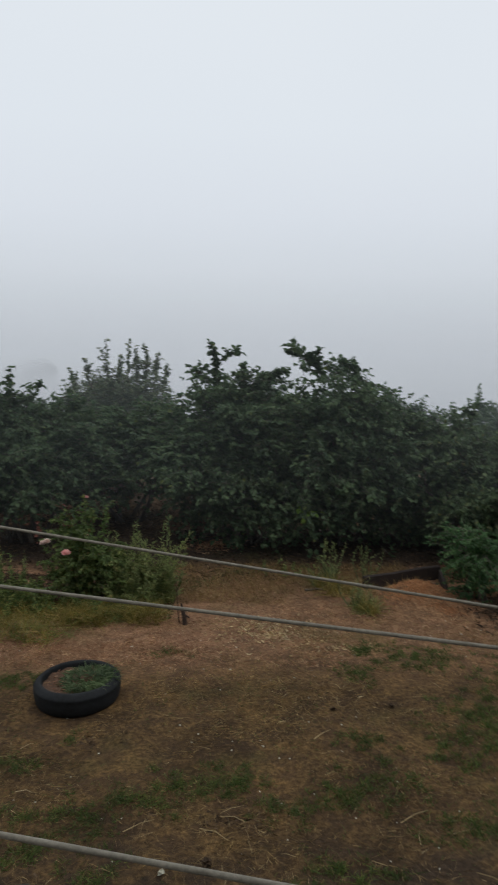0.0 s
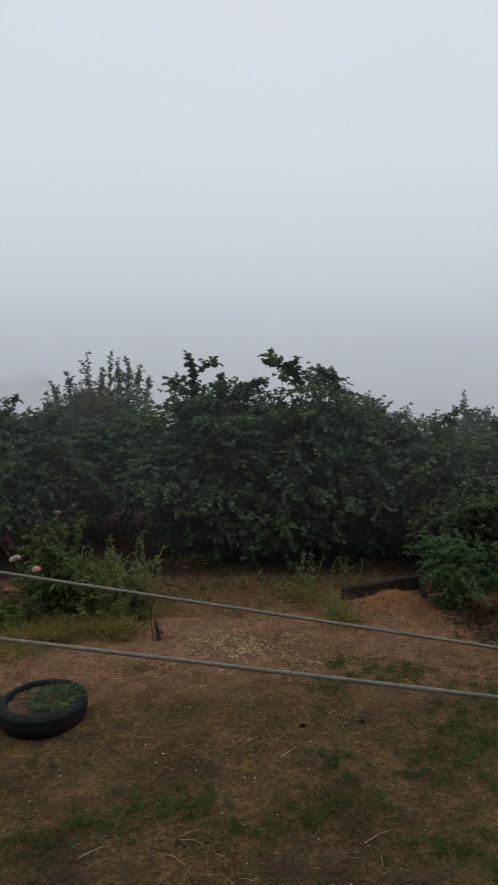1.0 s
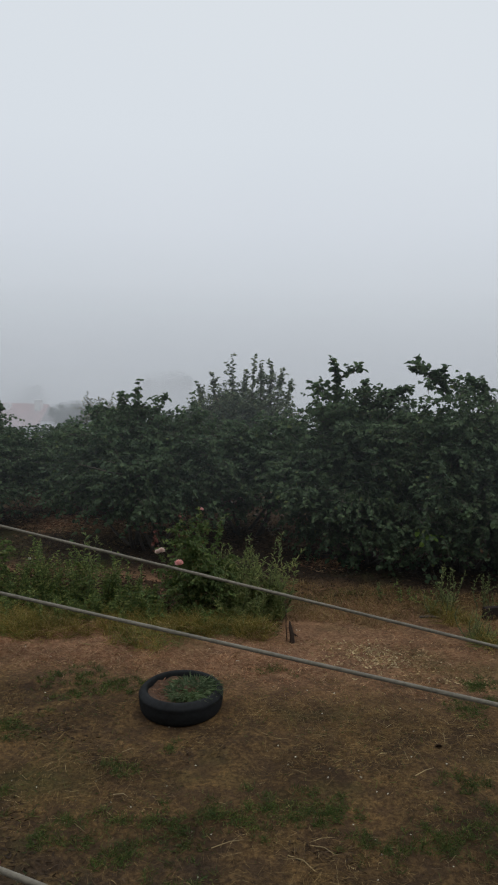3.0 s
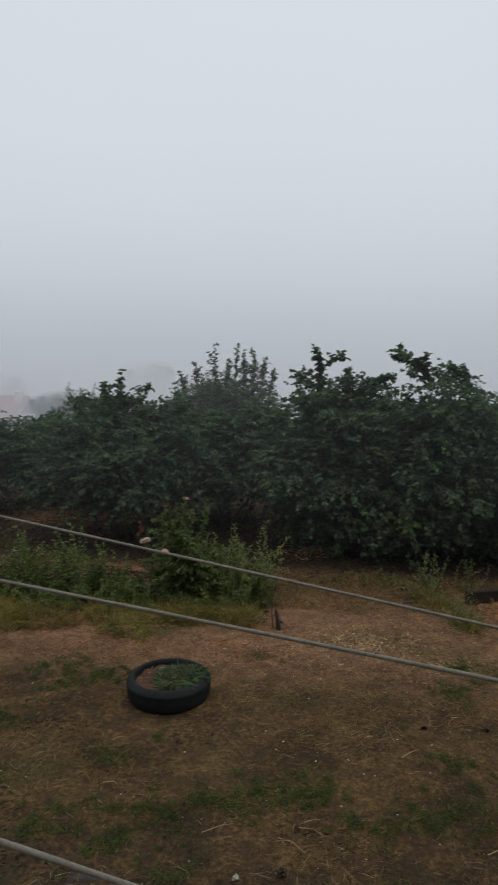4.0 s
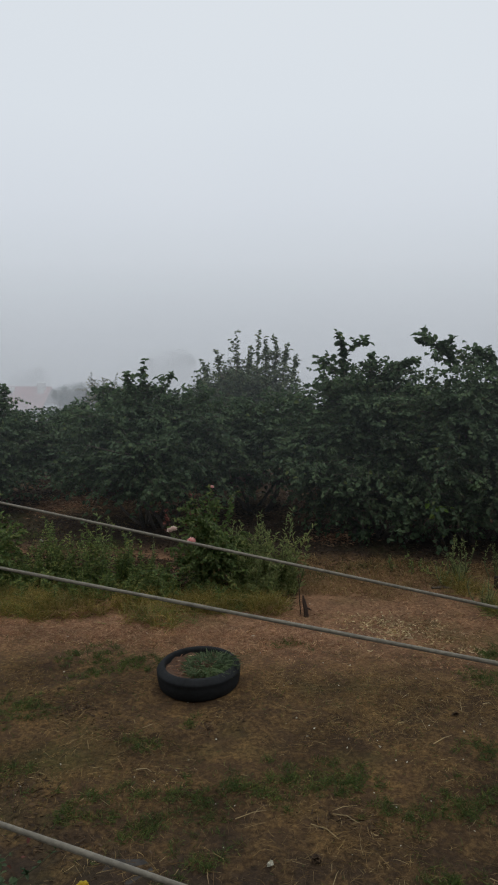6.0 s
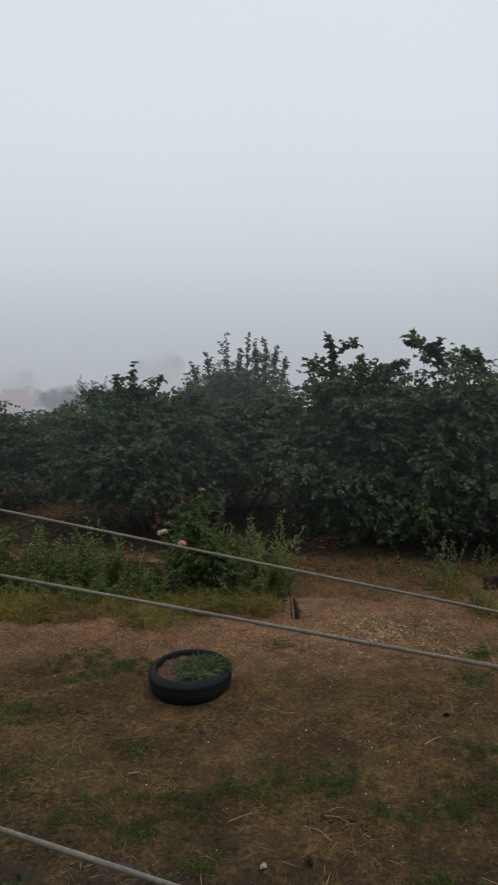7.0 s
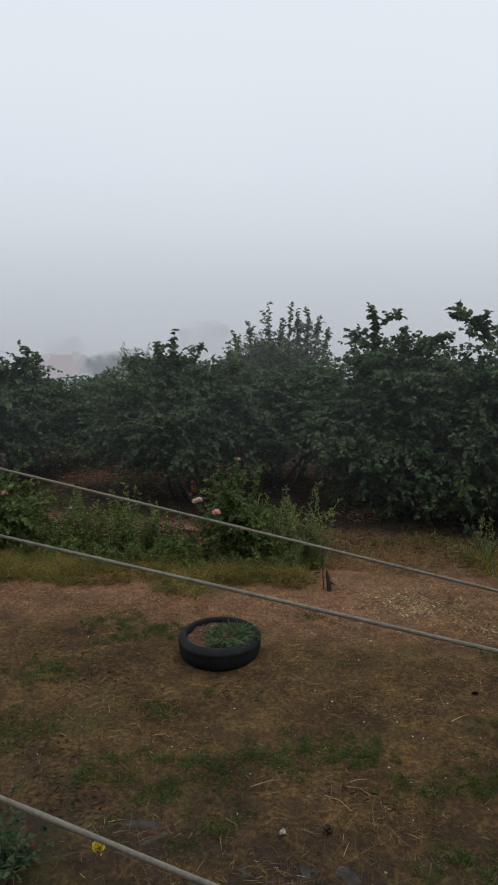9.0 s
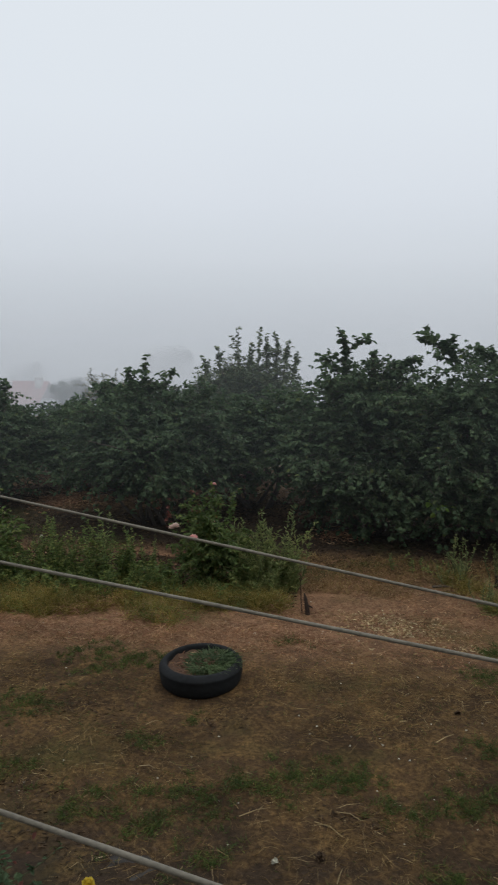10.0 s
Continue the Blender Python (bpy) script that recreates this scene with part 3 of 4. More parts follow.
    tree("hazel_tree", (-4.3, 11.0), [(0.05, 0.0, 0.85, 0.75, 0.6, 0.45), (0.35, 0.0, 1.08, 0.42, 0.42, 0.36), (-0.5, 0.0, 0.74, 0.4, 0.45, 0.34)],
         [((0.3, 0, 1.3), (0.1, 0, 1), 0.26, 20), ((-0.1, 0, 1.15), (-0.2, 0, 1), 0.24, 18)], 7, HAZEL, 0.07, 1000, "dark green hazel overhanging the orchard path", low=0.42)
    tree("hazel_tree", (-5.5, 12.8), [(0.0, 0.0, 0.6, 1.1, 0.8, 0.45), (0.9, 0.0, 0.6, 0.6, 0.5, 0.4)],
         [((0.3, 0, 1.1), (0.1, 0, 0.9), 0.3, 20)], 7, HAZEL, 0.07, 1012, "dark green hazel farther down the path", low=0.3)
    tree("hazel_tree", (-3.6, 13.2), [(0.0, 0.0, 0.8, 1.1, 0.85, 0.6)], [((0.2, 0, 1.2), (0.2, 0, 1), 0.3, 18)], 6, HAZEL, 0.07, 850, "dark green hazel in the second row", low=0.35)
    tree("hazel_tree", (-7.6, 10.6), [(0.0, 0.0, 0.95, 1.1, 0.9, 0.85), (0.2, 0.0, 1.4, 0.6, 0.5, 0.5)], [((0.2, 0, 1.7), (0.2, 0, 1), 0.35, 18)], 7, HAZEL, 0.07, 850, "dark green hazel with a broad crown")
    for x, y, h in ((0.6, 13.2, 0.9), (2.6, 13.1, 0.75), (4.6, 12.9, 0.75)):
        tree("hazel_tree", (x, y), [(0.0, 0.0, h, 1.15, 0.85, 0.8), (0.2, 0, h + 0.4, 0.6, 0.5, 0.4)], [], 6, HAZEL, 0.07, 728, "dark green hazel in the second row", low=0.4)
    # apple with upright water shoots
    ap = [((x, 0, 1.6), (dx, 0, 1), ln * 0.98, 58) for x, dx, ln in
          ((-0.85, -0.12, 0.5), (-0.6, -0.1, 0.7), (-0.3, -0.04, 0.98), (-0.12, 0.0, 0.75), (0.02, 0.02, 1.0), (0.15, 0.03, 0.9), (0.3, 0.05, 0.92), (0.45, 0.08, 0.8), (0.6, 0.12, 0.6))]
    tree("apple_tree", (-1.75, 12.4), [(0.0, 0.0, 1.2, 0.95, 0.7, 0.7), (0.15, 0.0, 1.7, 0.42, 0.4, 0.42), (-0.5, 0.0, 1.5, 0.5, 0.4, 0.4)], ap, 7, APPLE, 0.056, 1100,
         "grey-green apple tree with upright spiky shoots", shape=0.72, side=0.3)
    tree("willow_tree", (-6.15, 17.4), [(0.0, 0.0, 0.85, 0.6, 0.6, 0.45), (0.1, 0.0, 1.15, 0.42, 0.4, 0.35)],
         [((x, 0, 1.15), (dx, 0, 1), 0.6, 26) for x, dx in ((-0.35, -0.3), (-0.12, -0.1), (0.1, 0.1), (0.3, 0.3))], 6, PALE_LEAF, 0.06, 240, "pale grey-green tree with thin foliage behind the hazels", shape=0.4)



orchard()


# ---- distance: house and woods in the valley fog ----
def far_house():
    x0, y0 = -38.5, 80.0
    z0 = float(land(x0, y0))
    root = thing("house", (x0, y0, z0), "small pale house with a faded red tiled roof in fog", "house")
    hw, hd, eave, ridge = 2.5, 2.6, -6.0 - z0, -3.75 - z0
    g = Geo()
    box(g, (0, 0, eave / 2), (2 * hw, 2 * hd, eave))
    part("wall", g, RENDERED, root)
    g = Geo()
    ov, th = 0.4, 0.18
    a = [(-hw - ov, -hd - ov, eave - 0.1), (hw + ov, -hd - ov, eave - 0.1), (hw + ov, 0, ridge), (-hw - ov, 0, ridge), (hw + ov, hd + ov, eave - 0.1), (-hw - ov, hd + ov, eave - 0.1)]
    g.add(a + [(x, y, z - th) for x, y, z in a], [(0, 1, 2, 3), (3, 2, 4, 5), (7, 6, 9, 8), (8, 9, 11, 10), (0, 6, 7, 1), (1, 7, 8, 2), (2, 8, 10, 4), (4, 10, 11, 5), (5, 11, 9, 3), (3, 9, 6, 0)])
    roof = part("roof", g, ROOF, root)
    for x, rise in ((1.9, 0.25), (-1.9, -0.35)):
        g = Geo()
        box(g, (x, -0.6, ridge + rise - 0.4), (0.8, 0.7, 1.4))
        part("chimney", g, RENDERED, roof)
    for x in (-1.3, 1.3):
        g = Geo()
        box(g, (x, -hd - 0.02, eave * 0.5), (1.1, 0.12, 1.2))
        part("window", g, GLASS_DARK, root)


far_house()


def far_tree(x, y, w, h, n=520):
    d = w / 6.0
    lob = [(0, 0, h * 0.55, w * 0.42, w * 0.35, h * 0.42), (w * 0.2, 0, h * 0.75, w * 0.25, w * 0.25, h * 0.25), (-w * 0.25, 0, h * 0.6, w * 0.25, w * 0.25, h * 0.3)]
    root = thing("far_tree", (x, y, float(land(x, y))), "large tree standing as a grey shape in fog", "tree", "trees in the valley")
    g = Geo()
    g.tube([(0, 0, -0.2), (0.05 * w, 0, h * 0.3), (0, 0, h * 0.7)], [0.06 * w, 0.045 * w, 0.02 * w], 8)
    part("trunk", g, BARK, root, smooth=True)
    crown, tw = Geo(), Geo()
    lobes = [np.array(l, float) for l in lob]
    for l in list(lobes):
        for _ in range(5):
            q = rng.normal(size=3)
            q /= np.linalg.norm(q)
            lobes.append(np.concatenate([l[:3] + q * l[3:] * 0.8, l[3:] * 0.35]))
    vol = np.array([l[3] ** 2 for l in lobes])
    m = n * 44
    k = rng.choice(len(lobes), m, p=vol / vol.sum())
    LB = np.array(lobes)[k]
    q = rng.normal(size=(m, 3))
    q /= np.linalg.norm(q, axis=1)[:, None]
    p = LB[:, :3] + q * LB[:, 3:] * rng.uniform(0.2, 1.05, m)[:, None]
    crown.leaves(p, rng.normal(size=(m, 3)), 0.016 * w * rng.uniform(0.5, 1.2, m), 0.013 * w)
    tagged(part("crown", crown, FAR_LEAF, root), kind="stuff")


for spec in ((-29.8, 110, 10.5, 12.0), (-52.8, 110, 8, 9.0), (-23.6, 110, 6, 9.6), (-20.6, 50, 3.2, 2.9), (-18.2, 52, 3.4, 2.9)):
    far_tree(*spec)


# ---- things in the garden ----
def tyre():
    cx, cy = -1.16, 5.14
    z0 = float(land(cx, cy)) - 0.012
    root = thing("tyre_planter", (cx, cy, z0), "old black car tyre lying flat as a planter", "tyre")
    # section: from the inner bead over the upper wall, the tread and the lower wall
    sec = [(0.246, 0.120), (0.247, 0.152), (0.251, 0.164), (0.259, 0.171), (0.269, 0.172), (0.280, 0.167), (0.290, 0.158), (0.299, 0.148)]
    sec += [(0.306, 0.140), (0.311, 0.134), (0.312, 0.128), (0.309, 0.124), (0.309, 0.116), (0.310, 0.112), (0.309, 0.095), (0.307, 0.08), (0.305, 0.065)]
    sec += [(0.299, 0.03), (0.289, 0.010), (0.275, 0.0), (0.255, 0.004), (0.247, 0.02), (0.246, 0.06), (0.246, 0.10)]
    n, k = 72, len(sec)
    g = Geo()
    v = []
    for i in range(n):
        a = 2 * math.pi * i / n
        w = 1 + 0.008 * math.sin(2 * a + 0.4)
        for j, (r, z) in enumerate(sec):
            nib = 0.004 if (j in (9, 10, 13, 14) and i % 2 == 0) else 0.0
            v.append(((r * w - nib) * math.cos(a), (r * w - nib) * math.sin(a), z + 0.004 * math.sin(a + 1)))
    g.add(v, [(i * k + j, ((i + 1) % n) * k + j, ((i + 1) % n) * k + (j + 1) % k, i * k + (j + 1) % k) for i in range(n) for j in range(k)])
    part("casing", g, RUBBER, root, smooth=True)
    g = Geo()
    rings = [(0.0, 0.0)] + [(r, a) for r in (0.06, 0.12, 0.18, 0.248) for a in np.linspace(0, 2 * math.pi, 25)[:-1]]
    vs = [(r * math.cos(a), r * math.sin(a), 0.125 + 0.03 * math.exp(-((r * math.cos(a) + 0.03) ** 2 + (r * math.sin(a) - 0.05) ** 2) / 0.01) - 0.03 * math.exp(-((r * math.cos(a) + 0.12) ** 2 + (r * math.sin(a) - 0.03) ** 2) / 0.004) + rng.normal() * 0.009) for r, a in rings]
    fs = [(0, 1 + i, 1 + (i + 1) % 24) for i in range(24)]
    for q in range(3):
        fs += [(1 + 24 * q + i, 1 + 24 * (q + 1) + i, 1 + 24 * (q + 1) + (i + 1) % 24, 1 + 24 * q + (i + 1) % 24) for i in range(24)]
    g.add(vs, fs)
    part("soil", g, SOIL, root, "dry brown soil", smooth=True)
    g = Geo()
    m = 240
    a, r = rng.uniform(0, 2 * np.pi, m), 0.225 * np.sqrt(rng.uniform(0, 1, m))
    g.blades(np.stack([r * np.cos(a), r * np.sin(a), np.full(m, 0.134)], 1), rng.normal(size=(m, 3)) * (1, 1, 0.15), rng.uniform(0.015, 0.06, m), rng.uniform(0.003, 0.009, m), 0.3)
    tagged(part("dry_litter", g, RUST, root, "dry brown stalks on the soil"), kind="stuff")
    # grey-green plant that fills one side
    pl = thing("garden_pink", (cx + 0.07, cy + 0.02, z0 + 0.128), "spiky grey-green plant growing in the tyre", "plant")
    g = Geo()
    m = 1250
    a, r = rng.uniform(0, 2 * np.pi, m), 0.195 * np.sqrt(rng.uniform(0, 1, m))
    b = np.stack([r * np.cos(a) * 0.92 + 0.01, r * np.sin(a), rng.uniform(-0.005, 0.035, m) * (1.2 - r / 0.2)], 1)
    way = np.stack([np.cos(a), np.sin(a), rng.uniform(0.0, 0.7, m)], 1) + rng.normal(size=(m, 3)) * (0.9, 0.9, 0.35)
    way[:, 2] = np.abs(way[:, 2])
    g.blades(b, way, rng.uniform(0.03, 0.09, m), rng.uniform(0.005, 0.009, m), 0.3)
    m = 260
    a = rng.uniform(-1.9, 0.9, m)
    r = rng.uniform(0.14, 0.2, m)
    b = np.stack([r * np.cos(a) - 0.02, r * np.sin(a), rng.uniform(0.02, 0.05, m)], 1)
    way = np.stack([np.cos(a), np.sin(a), rng.uniform(-0.1, 0.5, m)], 1) + rng.normal(size=(m, 3)) * (0.5, 0.5, 0.15)
    g.blades(b, way, rng.uniform(0.05, 0.1, m), rng.uniform(0.005, 0.009, m), 0.5)
    tagged(part("foliage", g, GREY_GREEN, pl), kind="stuff")


tyre()


def clothesline():
    root = thing("clothesline", (0, 0, 0), "three grey plastic clothesline cords strung before the house", "clothesline")
    lines = ((1.653, 2.085, -0.216, -0.099), (1.296, 2.115, -0.252, -0.033), (0.789, 2.042, -0.266, -0.003))
    xa, xb = -4.0, 2.9
    ends = []
    for y0, z0, dy, dz in lines:
        g = Geo()
        xs = np.linspace(xa, xb, 70)
        g.tube(np.stack([xs, y0 + dy * xs, z0 + dz * xs], 1), 0.0034 + 0.0002 * np.sin(xs * 37), 8)
        part("cord", g, CORD, root, smooth=True)
        ends.append([(x, y0 + dy * x, z0 + dz * x) for x in (xa, xb)])
    for i in (0, 1):
        p = [np.array(e[i]) for e in ends]
        g = Geo()
        g.tube([p[0] + (p[0] - p[1]) * 0.3, p[0], p[1], p[2], p[2] + (p[2] - p[1]) * 0.2], [0.016] * 5, 8)
        part("crossbar", g, POST, root, smooth=True)
        g = Geo()
        g.tube([(p[1][0], p[1][1], -0.1), tuple(p[1])], [0.026, 0.024], 10)
        part("post", g, POST, root, smooth=True)


clothesline()


def board(name, a, b, h, th, label, drop=0.06):
    a, b = np.array(a, float), np.array(b, float)
    d = b - a
    ln = np.linalg.norm(d[:2])
    root = thing(name, (a[0], a[1], a[2]), label, "board", "raised bed boards")
    g = Geo()
    n = 9
    t = np.linspace(0, 1, n)
    nrm = np.array((-d[1], d[0])) / ln
    v = []
    for q in t:
        w = 0.003 * math.sin(9 * q + a[0]) + rng.normal() * 0.0015
        for s_, zz in ((-1, -drop), (-1, h - 0.008), (-0.7, h), (0.7, h), (1, h - 0.008), (1, -drop)):
            v.append((d[0] * q + nrm[0] * (th / 2 * s_ + w), d[1] * q + nrm[1] * (th / 2 * s_ + w), d[2] * q + zz + (w if zz > 0 else 0)))
    f = [(i * 6 + j, (i + 1) * 6 + j, (i + 1) * 6 + (j + 1) % 6, i * 6 + (j + 1) % 6) for i in range(n - 1) for j in range(6)]
    f += [tuple(range(6))[::-1], tuple((n - 1) * 6 + j for j in range(6))]
    g.add(v, f)
    part("plank", g, OLD_WOOD, root)


board("bed_board", (1.38, 7.42, 0.02), (2.28, 7.76, 0.04), 0.115, 0.05, "dark weathered timber edging board of a raised bed")
board("bed_board", (2.30, 7.76, 0.05), (2.16, 7.02, 0.0), 0.07, 0.045, "dark weathered timber side board of a raised bed")


def stake():
    root = thing("stake", (-0.475, 6.5, float(land(-0.475, 6.5))), "short rotten dark wooden stake in the soil", "stake")
    g = Geo()
    g.tube([(0.03, 0, -0.06), (0.02, 0, 0.0), (0.012, 0, 0.08), (-0.004, 0.005, 0.15), (-0.012, 0.005, 0.2)], [0.024, 0.024, 0.021, 0.016, 0.006], 7)
    part("post", g, STAKE, root)
    g = Geo()
    g.tube([(0.012, 0, 0.09), (0.05, 0.0, 0.075), (0.066, 0.01, 0.06)], [0.011, 0.008, 0.004], 5)
    part("splinter", g, STAKE, root)
    g = Geo()
    g.tube([(-0.03, 0.03, -0.03), (-0.045, 0.03, 0.14), (-0.05, 0.035, 0.28), (-0.058, 0.035, 0.39)], [0.005, 0.0045, 0.0035, 0.002], 5)
    part("dry_stalk", g, STAKE, root, "thin dry stalk beside the stump")


stake()


def flower(root, p, r, mat, label):
    """A full rose: rings of cupped petals."""
    p = np.array(p, float)
    g = Geo()
    for ring, (count, tilt, size) in enumerate(((4, 1.5, 0.7), (5, 1.3, 0.95), (7, 1.0, 1.0), (8, 0.6, 0.95), (7, 0.15, 0.8))):
        for k in range(count):
            a = 2 * math.pi * k / count + ring * 0.5 + rng.normal() * 0.12
            d = np.array((math.cos(a), math.sin(a), 0.0))
            w = d * math.cos(tilt) + np.array((0, -0.2, 1)) * math.sin(tilt)
            g.leaves([p + d * r * 0.12], [w], r * size, r * size * 0.95, 0.25, -0.1)
    ob = part("flower", g, mat, root, label)
    return ob


def leafy_stems(root, at_list, leaf, size, shape, stem_mat, per, width=0.006, rise=0.25):
    """Upright stems from the foot to the points given, with leaves all the way."""
    st, lv = Geo(), Geo()
    for foot, tip in at_list:
        foot, tip = np.array(foot, float), np.array(tip, float)
        ts = np.linspace(0, 1, 6)
        bow = rng.normal(size=3) * (0.04, 0.04, 0)
        pts = np.array([foot * (1 - t) + tip * t + bow * math.sin(math.pi * t) for t in ts])
        st.tube(pts, np.linspace(width, width * 0.3, 6), 4)
        tt = rng.uniform(0.06, 1.0, per)
        base = np.stack([np.interp(tt, ts, pts[:, k]) for k in range(3)], 1)
        d = rng.normal(size=(per, 3)) * (1, 1, 0.3) + (0, 0, rise)
        lv.leaves(base, d, size * rng.uniform(0.5, 1.2, per) * (1.15 - 0.6 * tt), size * shape * rng.uniform(0.7, 1.1, per) * (1.15 - 0.6 * tt))
    tagged(part("stem", st, stem_mat, root), kind="stuff")
    tagged(part("foliage", lv, leaf, root), kind="stuff")


def rose_bush():
    x0, y0 = -1.48, 6.95
    root = thing("rose_bush", (x0, y0, float(land(x0, y0))), "rose bush with pink flowers and reddish young shoots", "bush")
    tw, cr = Geo(), Geo()
    lobes = [np.array(l, float) for l in ((0.02, 0, 0.26, 0.2, 0.2, 0.25), (0.0, 0, 0.6, 0.12, 0.14, 0.28), (0.13, 0.02, 0.5, 0.12, 0.12, 0.22), (-0.1, -0.05, 0.4, 0.1, 0.12, 0.17))]
    crown_of(cr, tw, lobes, 360, 14, 0.042, 0.62, 0.03, 2200, reach=0.55)
    for foot, way, ln in (((0.03, 0, 0.7), (0.03, 0, 1), 0.4), ((-0.02, 0, 0.65), (-0.05, 0, 1), 0.36), ((-0.08, 0, 0.7), (-0.15, 0, 1), 0.28), ((0.1, 0, 0.7), (0.08, 0, 1), 0.26), ((0.22, 0, 0.7), (0.15, 0, 1), 0.24), ((-0.12, 0, 0.6), (-0.3, 0, 1), 0.28)):
        spray(cr, tw, np.array(foot), way, ln, 34, 0.045, 0.65, 0.006, 0.1, 0.1)
    tagged(part("cane", tw, STEM, root), kind="stuff")
    tagged(part("foliage", cr, ROSE_LEAF, root), kind="stuff")
    rd = Geo()
    b = np.array((-0.40, 0.03, 0.74)) + rng.normal(size=(20, 3)) * (0.03, 0.03, 0.07)
    rd.leaves(b, rng.normal(size=(20, 3)), 0.042, 0.024)
    b = np.array((-0.17, 0.0, 0.80)) + rng.normal(size=(14, 3)) * (0.04, 0.03, 0.08)
    rd.leaves(b, rng.normal(size=(14, 3)), 0.04, 0.022)
    tagged(part("young_foliage", rd, RED_LEAF, root, "reddish young leaves"), kind="stuff")
    cn = Geo()
    for tip in ((-0.045, -0.44, 0.65), (-0.235, -0.4, 0.745), (-0.4, 0.03, 0.8), (0.06, 0.02, 1.06)):
        cn.tube([(0, 0, 0), (tip[0] * 0.5, tip[1] * 0.4, tip[2] * 0.6), tip], [0.006, 0.005, 0.003], 5)
    tagged(part("flower_cane", cn, STEM, root), kind="stuff")
    flower(root, (-0.045, -0.45, 0.65), 0.05, PETAL, "open pink rose")
    flower(root, (-0.22, -0.41, 0.75), 0.042, PALE_PETAL, "fading pale pink rose")
    flower(root, (-0.26, -0.41, 0.735), 0.036, PALE_PETAL, "fading pale pink rose")
    flower(root, (0.06, 0.02, 1.07), 0.026, PETAL, "small pink bud")
    flower(root, (0.13, -0.25, 0.77), 0.018, PETAL, "small pink bud")


rose_bush()


def weed(name, x, y, count, spread, h0, h1, leaf, size, shape, per, label, lean=0.06):
    root = thing(name, (x, y, float(land(x, y))), label, "weed", "weeds before the orchard")
    pts = []
    for _ in range(count):
        a, r = rng.uniform(0, 2 * np.pi), spread * math.sqrt(rng.uniform(0, 1))
        f = np.array((r * math.cos(a), r * math.sin(a) * 0.7, -0.01))
        pts.append((f, f + np.array((rng.normal() * lean, rng.normal() * lean, rng.uniform(h0, h1)))))
    leafy_stems(root, pts, leaf, size, shape, STEM, per, rise=1.1 if shape < 0.3 else 0.35)


for x, y, sp, h0, h1, c in ((-0.98, 7.0, 0.17, 0.34, 0.7, 26), (-0.76, 7.02, 0.2, 0.35, 0.86, 24), (-0.85, 6.9, 0.22, 0.2, 0.45, 26), (-1.12, 7.15, 0.12, 0.4, 0.66, 10)):
    weed("spiky_weed", x, y, c, sp, h0, h1, SPIKE_LEAF, 0.085, 0.2, 60, "tall pale green weeds with narrow leaves", 0.1)
for x, y, sp, h0, h1, c in ((-2.05, 6.9, 0.2, 0.15, 0.36, 22), (-2.3, 7.0, 0.18, 0.2, 0.64, 20), (-2.55, 6.9, 0.2, 0.15, 0.72, 26), (-2.9, 6.9, 0.22, 0.15, 0.6, 26), (-3.15, 7.0, 0.2, 0.15, 0.74, 22), (-3.4, 6.9, 0.2, 0.2, 0.5, 18),
                            (-1.85, 6.7, 0.2, 0.1, 0.32, 20), (-2.3, 6.65, 0.28, 0.1, 0.3, 24), (-2.75, 6.65, 0.26, 0.1, 0.3, 22), (-3.2, 6.6, 0.26, 0.1, 0.3, 20), (-3.6, 6.7, 0.26, 0.15, 0.45, 20), (-1.3, 6.72, 0.2, 0.08, 0.24, 16)):
    weed("leafy_weed", x, y, c, sp, h0, h1, WEED_LEAF, 0.062, 0.36, 66, "knee-high green leafy weeds", 0.1)
weed("spiky_weed", -2.58, 7.0, 3, 0.05, 0.62, 0.8, SPIKE_LEAF, 0.09, 0.18, 44, "single tall yellow-green weed spike", 0.03)
weed("spiky_weed", -2.02, 7.05, 3, 0.05, 0.5, 0.66, SPIKE_LEAF, 0.06, 0.2, 24, "thin dry weed stalks beside the rose bush", 0.03)
weed("leafy_weed", 1.25, 6.85, 12, 0.12, 0.12, 0.32, SPIKE_LEAF, 0.055, 0.14, 30, "pale green wispy weeds beside the litter heap")
weed("leafy_weed", 0.95, 7.5, 10, 0.16, 0.12, 0.3, SPIKE_LEAF, 0.05, 0.2, 26, "yellow-green weeds beside the timber bed")
weed("leafy_weed", 1.1, 7.55, 9, 0.12, 0.3, 0.52, SPIKE_LEAF, 0.06, 0.25, 30, "yellow-green weeds beside the timber bed")
weed("leafy_weed", 1.45, 7.75, 8, 0.14, 0.25, 0.42, SPIKE_LEAF, 0.05, 0.25, 26, "yellow-green weeds behind the timber bed")
weed("leafy_weed", 0.55, 7.95, 9, 0.35, 0.08, 0.2, WEED_LEAF, 0.05, 0.4, 16, "low weeds at the edge of the trees")


def bush(name, x, y, lobes, leaf, size, shape, n, per, label, arch=0.4):
    root = thing(name, (x, y, float(land(x, y))), label, "bush", "garden bushes")
    tw, cr = Geo(), Geo()
    lob = [np.array(l, float) for l in lobes]
    for k in range(5):
        l = lob[k % len(lob)]
        tw.tube([(0.03 * k - 0.06, 0, -0.03), l[:3] * 0.5, l[:3]], [0.014, 0.01, 0.005], 5)
    crown_of(cr, tw, lob, n, per, size, shape, 0.02, n * 4, arch, reach=0.55)
    tagged(part("stem", tw, BARK, root), kind="stuff")
    tagged(part("foliage", cr, leaf, root), kind="stuff")
    return root


